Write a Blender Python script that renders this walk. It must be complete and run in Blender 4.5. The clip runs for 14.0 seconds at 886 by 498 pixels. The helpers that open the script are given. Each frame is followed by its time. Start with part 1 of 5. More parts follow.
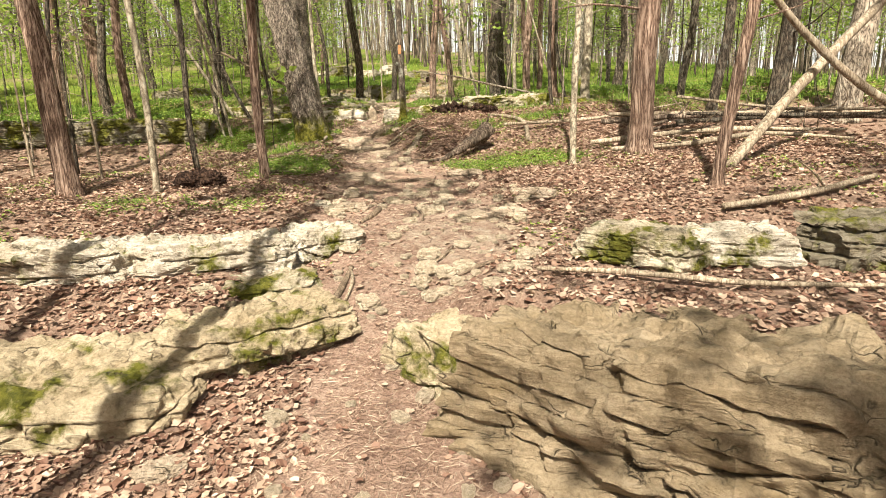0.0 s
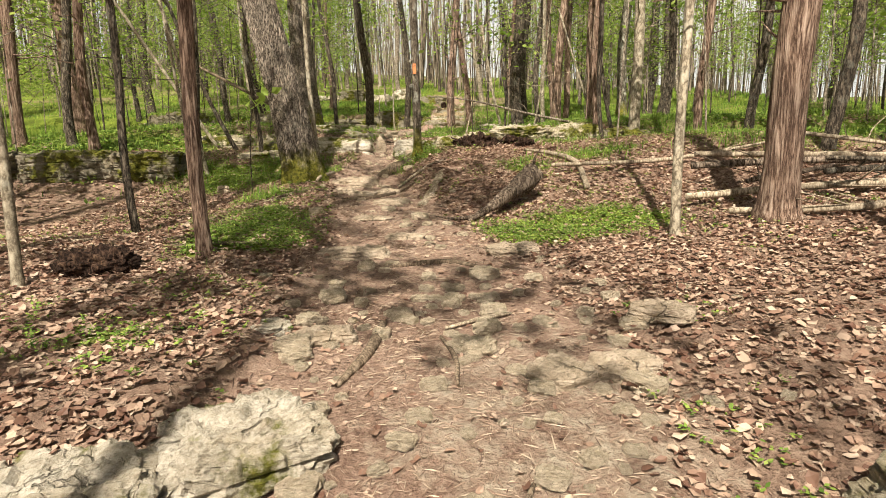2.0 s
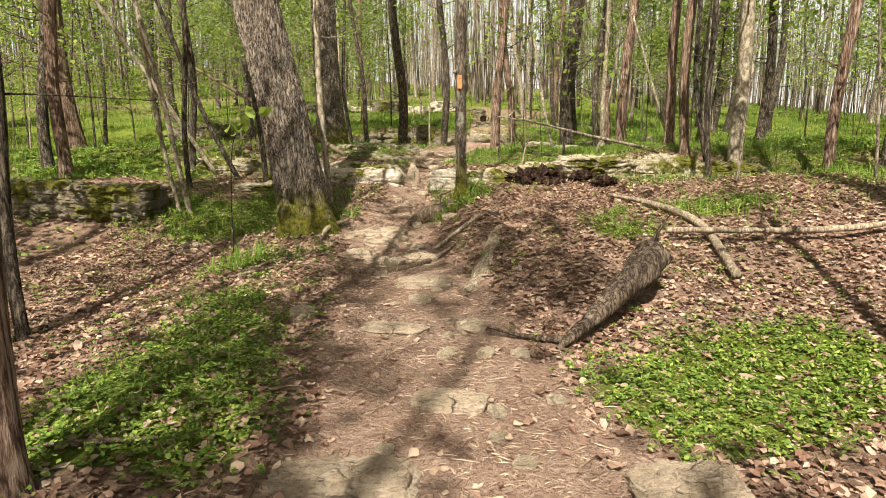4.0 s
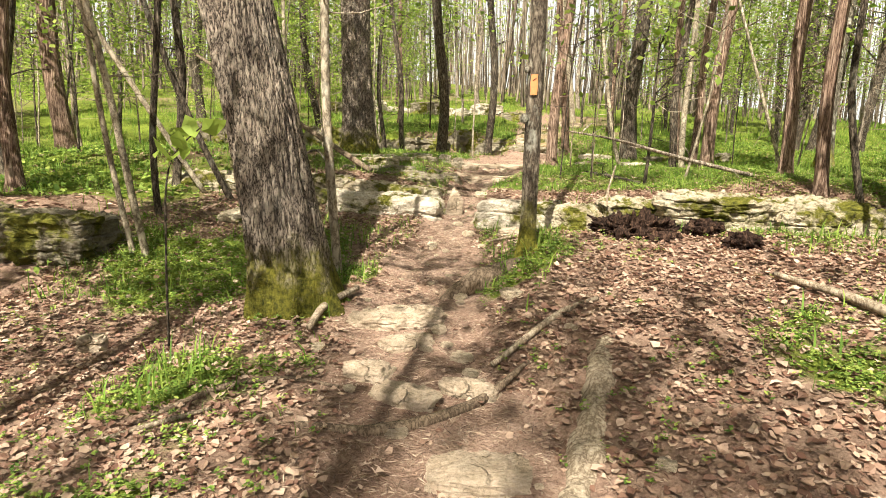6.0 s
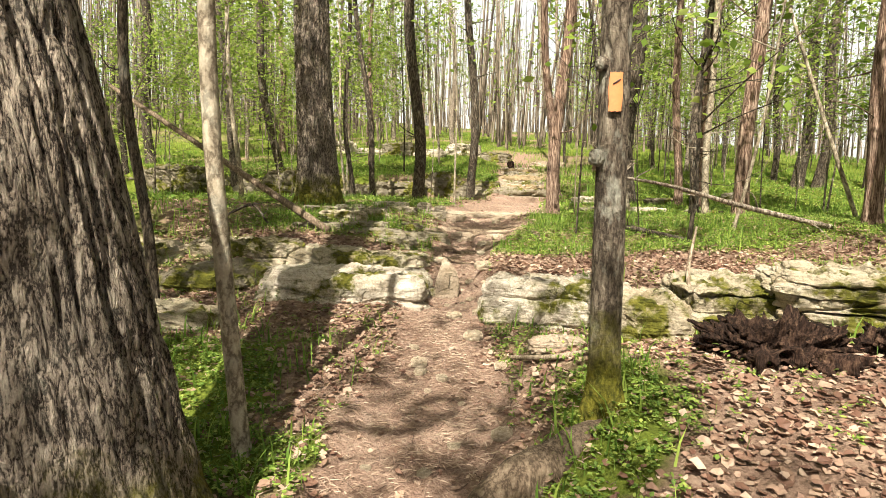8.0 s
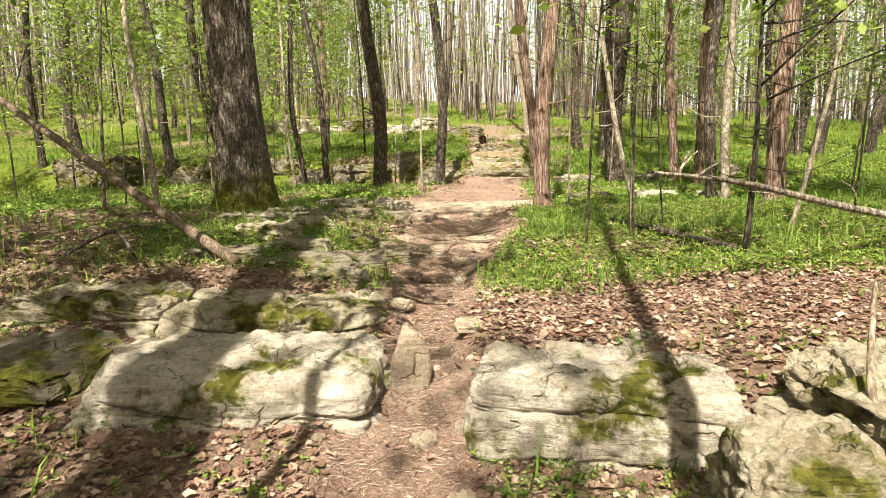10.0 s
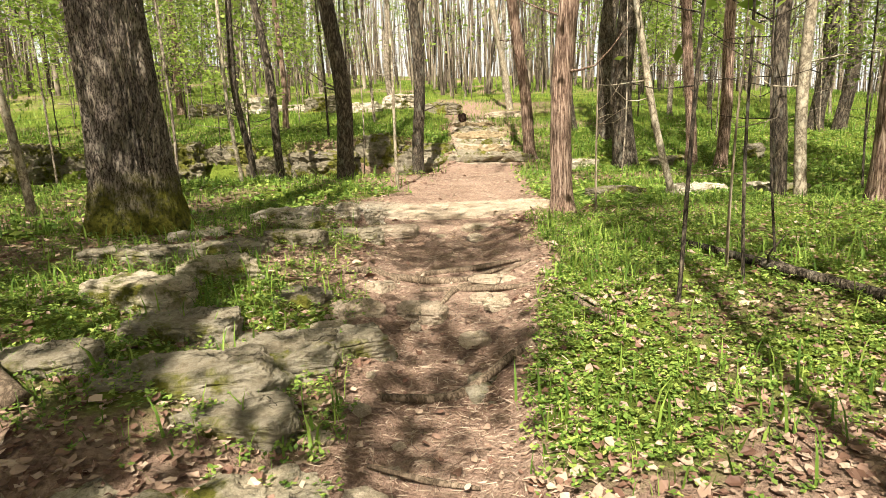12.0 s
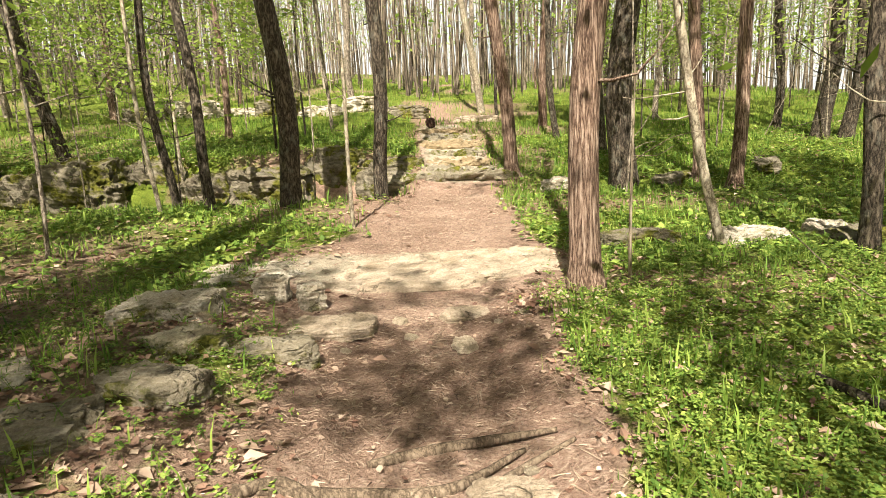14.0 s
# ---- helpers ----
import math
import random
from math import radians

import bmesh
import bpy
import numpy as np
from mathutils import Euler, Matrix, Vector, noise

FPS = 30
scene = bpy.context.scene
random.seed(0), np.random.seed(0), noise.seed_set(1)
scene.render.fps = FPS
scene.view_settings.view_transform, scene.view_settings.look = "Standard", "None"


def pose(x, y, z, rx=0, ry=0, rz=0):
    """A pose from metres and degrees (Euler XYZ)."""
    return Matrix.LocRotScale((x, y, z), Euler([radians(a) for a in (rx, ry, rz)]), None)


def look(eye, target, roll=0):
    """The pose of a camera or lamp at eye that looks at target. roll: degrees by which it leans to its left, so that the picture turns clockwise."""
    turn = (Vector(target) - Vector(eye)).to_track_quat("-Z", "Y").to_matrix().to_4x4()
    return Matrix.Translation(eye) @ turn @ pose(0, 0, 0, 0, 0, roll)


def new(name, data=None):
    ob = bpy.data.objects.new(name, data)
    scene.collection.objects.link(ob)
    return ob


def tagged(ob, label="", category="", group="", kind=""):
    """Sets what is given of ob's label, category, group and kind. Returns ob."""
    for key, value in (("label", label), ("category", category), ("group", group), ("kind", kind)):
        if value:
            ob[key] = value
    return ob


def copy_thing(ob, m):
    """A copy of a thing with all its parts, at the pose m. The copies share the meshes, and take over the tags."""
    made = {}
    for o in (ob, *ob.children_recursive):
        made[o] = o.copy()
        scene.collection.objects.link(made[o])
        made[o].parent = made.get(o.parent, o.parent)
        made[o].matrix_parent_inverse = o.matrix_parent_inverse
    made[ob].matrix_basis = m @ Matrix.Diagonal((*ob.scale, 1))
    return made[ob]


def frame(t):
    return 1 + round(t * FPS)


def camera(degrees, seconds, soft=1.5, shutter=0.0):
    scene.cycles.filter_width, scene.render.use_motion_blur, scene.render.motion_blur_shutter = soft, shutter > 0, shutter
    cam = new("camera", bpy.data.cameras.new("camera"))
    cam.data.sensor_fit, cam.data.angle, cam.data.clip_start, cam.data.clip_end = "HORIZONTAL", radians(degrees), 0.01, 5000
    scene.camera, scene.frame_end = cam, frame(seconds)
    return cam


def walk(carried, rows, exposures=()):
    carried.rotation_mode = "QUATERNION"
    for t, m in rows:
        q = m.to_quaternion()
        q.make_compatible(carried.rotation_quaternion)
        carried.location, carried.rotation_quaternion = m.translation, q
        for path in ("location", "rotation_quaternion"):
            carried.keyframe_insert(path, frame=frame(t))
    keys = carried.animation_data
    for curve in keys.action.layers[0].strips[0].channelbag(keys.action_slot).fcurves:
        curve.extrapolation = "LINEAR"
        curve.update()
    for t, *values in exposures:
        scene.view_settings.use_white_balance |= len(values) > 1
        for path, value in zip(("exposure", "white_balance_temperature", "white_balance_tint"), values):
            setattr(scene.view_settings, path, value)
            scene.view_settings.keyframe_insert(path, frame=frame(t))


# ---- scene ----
HAZE = 0.55
SUN, SKY, STOPS, KELVIN, TINT = 5.0, 0.036, 1.27, 6900, 8
# ---- camera ----
cam = camera(74.4, 14.0, soft=0.75)
PATH = [
    (0, (0.14, -0.329, 1.692), (0.104, 1.621, 1.249), -1.5),
    (0.5, (0.163, 0.279, 1.691), (0.083, 2.231, 1.26), -1.3),
    (1, (0.095, 0.863, 1.733), (0.009, 2.819, 1.328), -1.2),
    (1.5, (0.013, 1.449, 1.772), (-0.073, 3.41, 1.386), -1.1),
    (2, (-0.075, 2.068, 1.852), (-0.147, 4.034, 1.489), -1.0),
    (2.5, (-0.174, 2.659, 1.93), (-0.273, 4.628, 1.594), -0.9),
    (3, (-0.252, 3.247, 2.056), (-0.381, 5.215, 1.725), -1.0),
    (3.2, (-0.276, 3.481, 2.084), (-0.411, 5.449, 1.753), -1.0),
    (5.3, (-0.609, 6.047, 2.337), (-0.873, 8.003, 2.016), 2.0),
    (5.5, (-0.659, 6.257, 2.367), (-0.931, 8.213, 2.051), 2.0),
    (6, (-0.782, 6.776, 2.442), (-1.073, 8.726, 2.11), 2.1),
    (6.5, (-0.893, 7.355, 2.472), (-1.168, 9.312, 2.159), 1.9),
    (7, (-1.049, 7.901, 2.473), (-1.325, 9.864, 2.207), 1.7),
    (7.5, (-1.151, 8.501, 2.534), (-1.407, 10.472, 2.308), 1.6),
    (8, (-1.246, 9.057, 2.56), (-1.457, 11.036, 2.365), 1.1),
    (8.2, (-1.255, 9.269, 2.592), (-1.46, 11.25, 2.405), 1.1),
    (10.3, (-1.448, 11.428, 2.823), (-1.554, 13.402, 2.526), -1.4),
    (10.5, (-1.497, 11.649, 2.832), (-1.598, 13.623, 2.53), -1.5),
    (11, (-1.55, 12.237, 2.88), (-1.624, 14.21, 2.557), -1.6),
    (11.5, (-1.607, 12.867, 2.908), (-1.653, 14.834, 2.553), -2.0),
    (12, (-1.619, 13.442, 2.98), (-1.651, 15.409, 2.617), -2.1),
    (12.5, (-1.606, 13.98, 3.039), (-1.622, 15.949, 2.683), -2.2),
    (13, (-1.576, 14.513, 3.108), (-1.589, 16.48, 2.744), -2.2),
    (13.5, (-1.555, 15.047, 3.226), (-1.537, 17.012, 2.855), -2.3),
    (14, (-1.641, 15.545, 3.305), (-1.563, 17.508, 2.93), -2.4),
]
walk(cam, [(t, look(eye, target, roll)) for t, eye, target, roll in PATH], exposures=[(t, STOPS + d, KELVIN, TINT) for t, d in ((0, -0.05), (1.0, -0.15), (2.5, -0.4), (3.2, -0.4), (5.5, 0.05), (6.5, 0.15), (8, 0.05), (11, 0.05), (14, 0.05))])

# ---- light ----
SUN_FROM = Vector((-0.12, -0.82, 1.0)).normalized()
world = bpy.data.worlds.new("sky")
world.use_nodes = True
scene.world = world
wn = world.node_tree.nodes
sky = wn.new("ShaderNodeTexSky")
sky.sky_type, sky.sun_disc = "NISHITA", False
sky.sun_elevation = math.asin(SUN_FROM.z)
sky.sun_rotation = math.atan2(SUN_FROM.x, SUN_FROM.y)
sky.dust_density, sky.air_density, sky.ozone_density = 6.0, 1.0, 0.5
wn["Background"].inputs["Strength"].default_value = SKY
world.node_tree.links.new(sky.outputs[0], wn["Background"].inputs["Color"])
sun = new("sun", bpy.data.lights.new("sun", "SUN"))
sun.data.energy, sun.data.angle, sun.data.color = SUN, radians(0.6), (1.0, 0.95, 0.86)
sun.matrix_world = look(SUN_FROM * 50, (0, 0, 0))


# ---- materials ----
def material(name):
    m = bpy.data.materials.new(name)
    m.use_nodes = True
    return m, m.node_tree.nodes, m.node_tree.links


def ramp(nodes, stops):
    r = nodes.new("ShaderNodeValToRGB")
    while len(r.color_ramp.elements) < len(stops):
        r.color_ramp.elements.new(0.5)
    for e, (at, colour) in zip(r.color_ramp.elements, stops):
        e.position, e.color = at, (*colour, 1)
    return r


def noisy(nodes, links, scale, coord, detail=5.0, rough=0.6, stretch=None, turn=None):
    n = nodes.new("ShaderNodeTexNoise")
    n.inputs["Scale"].default_value, n.inputs["Detail"].default_value, n.inputs["Roughness"].default_value = scale, detail, rough
    if stretch or turn:
        mp = nodes.new("ShaderNodeMapping")
        if stretch:
            mp.inputs["Scale"].default_value = stretch
        if turn:
            mp.inputs["Rotation"].default_value = [radians(a) for a in turn]
        links.new(coord, mp.inputs["Vector"])
        coord = mp.outputs[0]
    links.new(coord, n.inputs["Vector"])
    return n.outputs["Fac"]


def mixed(nodes, links, fac, a, b, kind="MIX"):
    m = nodes.new("ShaderNodeMix")
    m.data_type, m.blend_type = "RGBA", kind
    for value, socket in ((fac, m.inputs[0]), (a, m.inputs[6]), (b, m.inputs[7])):
        if isinstance(value, bpy.types.NodeSocket):
            links.new(value, socket)
        elif isinstance(value, tuple):
            socket.default_value = (*value, 1)
        else:
            socket.default_value = value
    return m.outputs[2]


def sums(nodes, links, op, a, b=0.0):
    m = nodes.new("ShaderNodeMath")
    m.operation = op
    for value, socket in ((a, m.inputs[0]), (b, m.inputs[1])):
        if isinstance(value, bpy.types.NodeSocket):
            links.new(value, socket)
        else:
            socket.default_value = value
    return m.outputs[0]


def relief(nodes, links, shader, heightmap, strength, distance):
    b = nodes.new("ShaderNodeBump")
    b.inputs["Strength"].default_value, b.inputs["Distance"].default_value = strength, distance
    links.new(heightmap, b.inputs["Height"])
    links.new(b.outputs[0], shader.inputs["Normal"])


def bark_material(name, dark, mid, light, stretch, scale, moss=0.0, lichen=0.0, depth=0.02):
    m, n, l = material(name)
    p = n["Principled BSDF"]
    p.inputs["Roughness"].default_value = 0.9
    p.inputs["Specular IOR Level"].default_value = 0.15
    tc = n.new("ShaderNodeTexCoord").outputs["Object"]
    furrow = noisy(n, l, scale, tc, 3, 0.55, (1, 1, stretch))
    second = noisy(n, l, scale * 2.3, tc, 3, 0.6, (1, 1, stretch * 1.3), (0, 4, 20))
    fine = noisy(n, l, scale * 6, tc, 4, 0.75, (1, 1, stretch * 2.5))
    broad = noisy(n, l, 1.6, tc, 4, 0.6)

    def ridge(v):
        return sums(n, l, "ABSOLUTE", sums(n, l, "SUBTRACT", v, 0.5))
    both = sums(n, l, "ADD", sums(n, l, "MULTIPLY", ridge(furrow), 2.6), sums(n, l, "MULTIPLY", ridge(second), 1.5))
    both = sums(n, l, "ADD", both, sums(n, l, "MULTIPLY", fine, 0.5))
    r = ramp(n, [(0.34, dark), (0.53, mid), (0.92, light)])
    l.new(both, r.inputs[0])
    blot = ramp(n, [(0.35, (0.62, 0.62, 0.62)), (0.65, (1.25, 1.25, 1.25))])
    l.new(broad, blot.inputs[0])
    colour = mixed(n, l, 1.0, r.outputs[0], blot.outputs[0], "MULTIPLY")
    rnd = n.new("ShaderNodeObjectInfo").outputs["Random"]
    colour = mixed(n, l, sums(n, l, "MULTIPLY", rnd, 0.35), colour, dark)
    if lichen:
        patches = ramp(n, [(0.55, (0, 0, 0)), (0.66, (1, 1, 1))])
        l.new(noisy(n, l, 9, tc, 4, 0.6, (1, 1, 0.6)), patches.inputs[0])
        colour = mixed(n, l, sums(n, l, "MULTIPLY", patches.outputs[0], lichen), colour, (0.50, 0.50, 0.42))
    if moss:
        sep = n.new("ShaderNodeSeparateXYZ")
        l.new(tc, sep.inputs[0])
        wob = noisy(n, l, 3.5, tc, 5, 0.7)
        low = sums(n, l, "ADD", sep.outputs[2], sums(n, l, "MULTIPLY", wob, 0.9))
        patch = ramp(n, [(0.0, (1, 1, 1)), (1.0, (0, 0, 0))])
        edge = n.new("ShaderNodeMapRange")
        edge.inputs["From Min"].default_value, edge.inputs["From Max"].default_value = moss + 0.25, moss + 0.55
        l.new(low, edge.inputs["Value"])
        l.new(edge.outputs[0], patch.inputs[0])
        mossy = ramp(n, [(0.35, (0.055, 0.058, 0.011)), (0.6, (0.21, 0.195, 0.03))])
        l.new(noisy(n, l, 22, tc, 4, 0.7), mossy.inputs[0])
        colour = mixed(n, l, patch.outputs[0], colour, mossy.outputs[0])
    l.new(colour, p.inputs["Base Color"])
    relief(n, l, p, both, 1.0, depth)
    return m


OAK = bark_material("oak bark", (0.05, 0.038, 0.03), (0.40, 0.325, 0.26), (0.68, 0.58, 0.475), 0.28, 36, moss=0.42, lichen=0.1, depth=0.045)
CEDAR = bark_material("cedar bark", (0.07, 0.042, 0.03), (0.25, 0.165, 0.122), (0.54, 0.41, 0.325), 0.07, 34, depth=0.012)
DARKBARK = bark_material("dark bark", (0.025, 0.02, 0.015), (0.10, 0.078, 0.058), (0.27, 0.22, 0.165), 0.25, 24, lichen=0.15)
PALE = bark_material("pale bark", (0.15, 0.12, 0.085), (0.36, 0.305, 0.225), (0.56, 0.495, 0.385), 0.5, 14, lichen=0.3, depth=0.006)
BLAZED = bark_material("blazed tree bark", (0.055, 0.043, 0.032), (0.15, 0.12, 0.09), (0.33, 0.28, 0.215), 0.3, 26, moss=0.32, lichen=0.5)
LICHEN = bark_material("lichened bark", (0.07, 0.06, 0.045), (0.22, 0.19, 0.145), (0.45, 0.41, 0.33), 0.3, 20, moss=0.3, lichen=0.8)
GREYBARK = bark_material("grey bark", (0.09, 0.07, 0.052), (0.36, 0.295, 0.23), (0.60, 0.52, 0.42), 0.3, 18, lichen=0.2)
FARBARK = bark_material("far trunks", (0.06, 0.046, 0.035), (0.24, 0.19, 0.145), (0.50, 0.43, 0.34), 0.1, 1.2, depth=0.0)
DEADWOOD = bark_material("bleached dead wood", (0.17, 0.13, 0.09), (0.37, 0.30, 0.22), (0.56, 0.48, 0.37), 0.1, 26, depth=0.008)
ROTTEN = bark_material("rotten wood", (0.018, 0.010, 0.007), (0.055, 0.03, 0.021), (0.15, 0.09, 0.06), 0.2, 20, depth=0.03)
OLDLOG = bark_material("decayed log", (0.05, 0.036, 0.027), (0.19, 0.14, 0.105), (0.40, 0.32, 0.25), 0.12, 22, depth=0.03)
ROOT = bark_material("root bark", (0.09, 0.065, 0.045), (0.21, 0.155, 0.11), (0.35, 0.275, 0.2), 0.3, 30, depth=0.006)


def rock_material(name, moss, stain=0.5, pale=1.0, dip=0.0, low=0.12, beds=5.0, warm=(1, 1, 1)):
    m, n, l = material(name)
    p = n["Principled BSDF"]
    p.inputs["Roughness"].default_value = 0.92
    p.inputs["Specular IOR Level"].default_value = 0.2
    tc = n.new("ShaderNodeTexCoord").outputs["Object"]
    strata = noisy(n, l, 6, tc, 7, 0.72, (0.5, 0.5, beds), (0, dip, 0))
    grain = noisy(n, l, 55, tc, 6, 0.8)
    patches = noisy(n, l, 3.2, tc, 7, 0.7)
    cracks = []
    for scale, stretch in ((3.2, (1, 1, 2.6)), (9.0, (1, 1, 2.2))):
        v = n.new("ShaderNodeTexVoronoi")
        v.feature = "DISTANCE_TO_EDGE"
        v.inputs["Scale"].default_value = scale
        mp = n.new("ShaderNodeMapping")
        mp.inputs["Scale"].default_value, mp.inputs["Rotation"].default_value = stretch, (0.1, radians(dip) + 0.06, 0.4)
        bend = n.new("ShaderNodeMix")
        bend.data_type, bend.inputs[0].default_value = "RGBA", 0.16
        wob = n.new("ShaderNodeTexNoise")
        wob.inputs["Scale"].default_value, wob.inputs["Detail"].default_value = 7.0, 5.0
        l.new(tc, wob.inputs["Vector"])
        l.new(tc, bend.inputs[6])
        l.new(wob.outputs["Color"], bend.inputs[7])
        l.new(bend.outputs[2], mp.inputs["Vector"])
        l.new(mp.outputs[0], v.inputs["Vector"])
        c = ramp(n, [(0.0, (0, 0, 0)), (0.022, (1, 1, 1))])
        l.new(v.outputs["Distance"], c.inputs[0])
        cracks.append(c.outputs[0])
    r = ramp(n, [(0.34, (low * pale, 0.8 * low * pale, 0.52 * low * pale)), (0.44, (0.33 * pale, 0.275 * pale, 0.19 * pale)),
                 (0.54, (0.55 * pale, 0.48 * pale, 0.36 * pale)), (0.68, (0.74 * pale, 0.69 * pale, 0.58 * pale))])
    mix3 = sums(n, l, "ADD", sums(n, l, "MULTIPLY", strata, 0.32), sums(n, l, "MULTIPLY", patches, 0.32))
    l.new(sums(n, l, "ADD", mix3, sums(n, l, "MULTIPLY", grain, 0.36)), r.inputs[0])
    base = mixed(n, l, 1.0, r.outputs[0], warm, "MULTIPLY")
    ochre = ramp(n, [(0.52, (0, 0, 0)), (0.72, (1, 1, 1))])
    l.new(noisy(n, l, 3.7, tc, 4, 0.6, None, (40, 20, 10)), ochre.inputs[0])
    colour = mixed(n, l, sums(n, l, "MULTIPLY", ochre.outputs[0], stain), base, (0.34 * pale, 0.235 * pale, 0.115 * pale))
    specks = ramp(n, [(0.33, (0, 0, 0)), (0.45, (1, 1, 1))])
    l.new(grain, specks.inputs[0])
    colour = mixed(n, l, 0.55, colour, mixed(n, l, specks.outputs[0], (0.16, 0.14, 0.10), colour))
    if moss:
        mask = ramp(n, [(0.60 - 0.28 * moss, (0, 0, 0)), (0.68 - 0.28 * moss, (1, 1, 1))])
        l.new(noisy(n, l, 2.3, tc, 6, 0.68, None, (15, 60, 30)), mask.inputs[0])
        mossy = ramp(n, [(0.3, (0.03, 0.032, 0.006)), (0.5, (0.10, 0.10, 0.014)), (0.7, (0.18, 0.165, 0.03))])
        l.new(noisy(n, l, 18, tc, 5, 0.7), mossy.inputs[0])
        colour = mixed(n, l, mask.outputs[0], colour, mossy.outputs[0])
    broken = ramp(n, [(0.50, (0, 0, 0)), (0.60, (1, 1, 1))])
    l.new(noisy(n, l, 4.5, tc, 3, 0.6, None, (70, 10, 0)), broken.inputs[0])
    open_joint = sums(n, l, "MULTIPLY", sums(n, l, "SUBTRACT", 1.0, cracks[0]), broken.outputs[0])
    hair = sums(n, l, "MULTIPLY", sums(n, l, "SUBTRACT", 1.0, cracks[1]), sums(n, l, "MULTIPLY", broken.outputs[0], 0.35))
    split = sums(n, l, "SUBTRACT", 1.0, sums(n, l, "MAXIMUM", open_joint, hair))
    colour = mixed(n, l, sums(n, l, "MULTIPLY", sums(n, l, "SUBTRACT", 1.0, split), 0.75), colour, (0.07, 0.055, 0.035))
    l.new(colour, p.inputs["Base Color"])
    h = sums(n, l, "ADD", sums(n, l, "MULTIPLY", strata, 0.9), sums(n, l, "MULTIPLY", grain, 0.35))
    relief(n, l, p, sums(n, l, "ADD", h, sums(n, l, "MULTIPLY", split, 0.5)), 1.0, 0.04)
    return m


LIMESTONE = rock_material("pale limestone", 0.2, 0.3, 1.05, warm=(0.98, 1.0, 1.1))
BOULDER = rock_material("tan limestone", 0.0, 0.55, 0.54, 8, 0.2, 3.4, (1.12, 1.0, 0.88))
MOSSY = rock_material("mossy limestone", 0.36, 0.4, 0.85)
SLAB = rock_material("worn limestone", 0.0, 0.2, 0.84, low=0.3, warm=(1.06, 0.98, 1.0))
CREAM = rock_material("cream limestone", 0.2, 0.4, 0.84, warm=(1.06, 1.0, 0.92))
PEBBLE = rock_material("pale trail stone", 0.0, 0.05, 1.28, low=0.5, warm=(1.04, 0.99, 1.0))
GREYROCK = rock_material("grey limestone", 0.3, 0.25, 0.54)
SLABBROWN = rock_material("trodden brown limestone", 0.0, 0.6, 0.55, warm=(1.14, 1.0, 0.82))
# limestone at under half brightness; shade is in its colour on wall and ledges
DIMROCK = rock_material("dim limestone", 0.4, 0.5, 0.4)


def leaf_material(name, stops, translucent=0.4, random_island=True):
    m, n, l = material(name)
    p = n["Principled BSDF"]
    p.inputs["Roughness"].default_value = 0.6
    p.inputs["Specular IOR Level"].default_value = 0.25
    r = ramp(n, stops)
    l.new(n.new("ShaderNodeNewGeometry").outputs["Random Per Island"], r.inputs[0])
    tc = n.new("ShaderNodeTexCoord").outputs["Object"]
    shade = ramp(n, [(0.3, (0.72, 0.72, 0.72)), (0.7, (1.15, 1.15, 1.15))])
    l.new(noisy(n, l, 1.7, tc, 3, 0.6), shade.inputs[0])
    colour = mixed(n, l, 1.0, r.outputs[0], shade.outputs[0], "MULTIPLY")
    l.new(colour, p.inputs["Base Color"])
    if translucent:
        t = n.new("ShaderNodeBsdfTranslucent")
        l.new(colour, t.inputs["Color"])
        mix = n.new("ShaderNodeMixShader")
        mix.inputs[0].default_value = translucent
        l.new(p.outputs[0], mix.inputs[1])
        l.new(t.outputs[0], mix.inputs[2])
        l.new(mix.outputs[0], n["Material Output"].inputs["Surface"])
    return m


LITTER = leaf_material("dry fallen leaves", [(0.0, (0.13, 0.065, 0.045)), (0.3, (0.22, 0.125, 0.088)), (0.6, (0.38, 0.255, 0.185)), (0.88, (0.47, 0.345, 0.26)), (1.0, (0.55, 0.42, 0.325))], 0.15)
SPRING = leaf_material("spring leaves", [(0.0, (0.14, 0.23, 0.036)), (0.5, (0.29, 0.41, 0.07)), (1.0, (0.46, 0.54, 0.14))], 0.55)
HERB = leaf_material("ground herbs", [(0.0, (0.08, 0.15, 0.026)), (0.5, (0.195, 0.305, 0.055)), (1.0, (0.40, 0.47, 0.115))], 0.35)
GRASS = leaf_material("woodland grass", [(0.0, (0.08, 0.16, 0.025)), (0.5, (0.18, 0.30, 0.046)), (1.0, (0.35, 0.45, 0.095))], 0.4)
TWIGS = leaf_material("dry twigs and needles", [(0.0, (0.12, 0.07, 0.05)), (0.5, (0.30, 0.205, 0.15)), (1.0, (0.52, 0.41, 0.31))], 0.0)


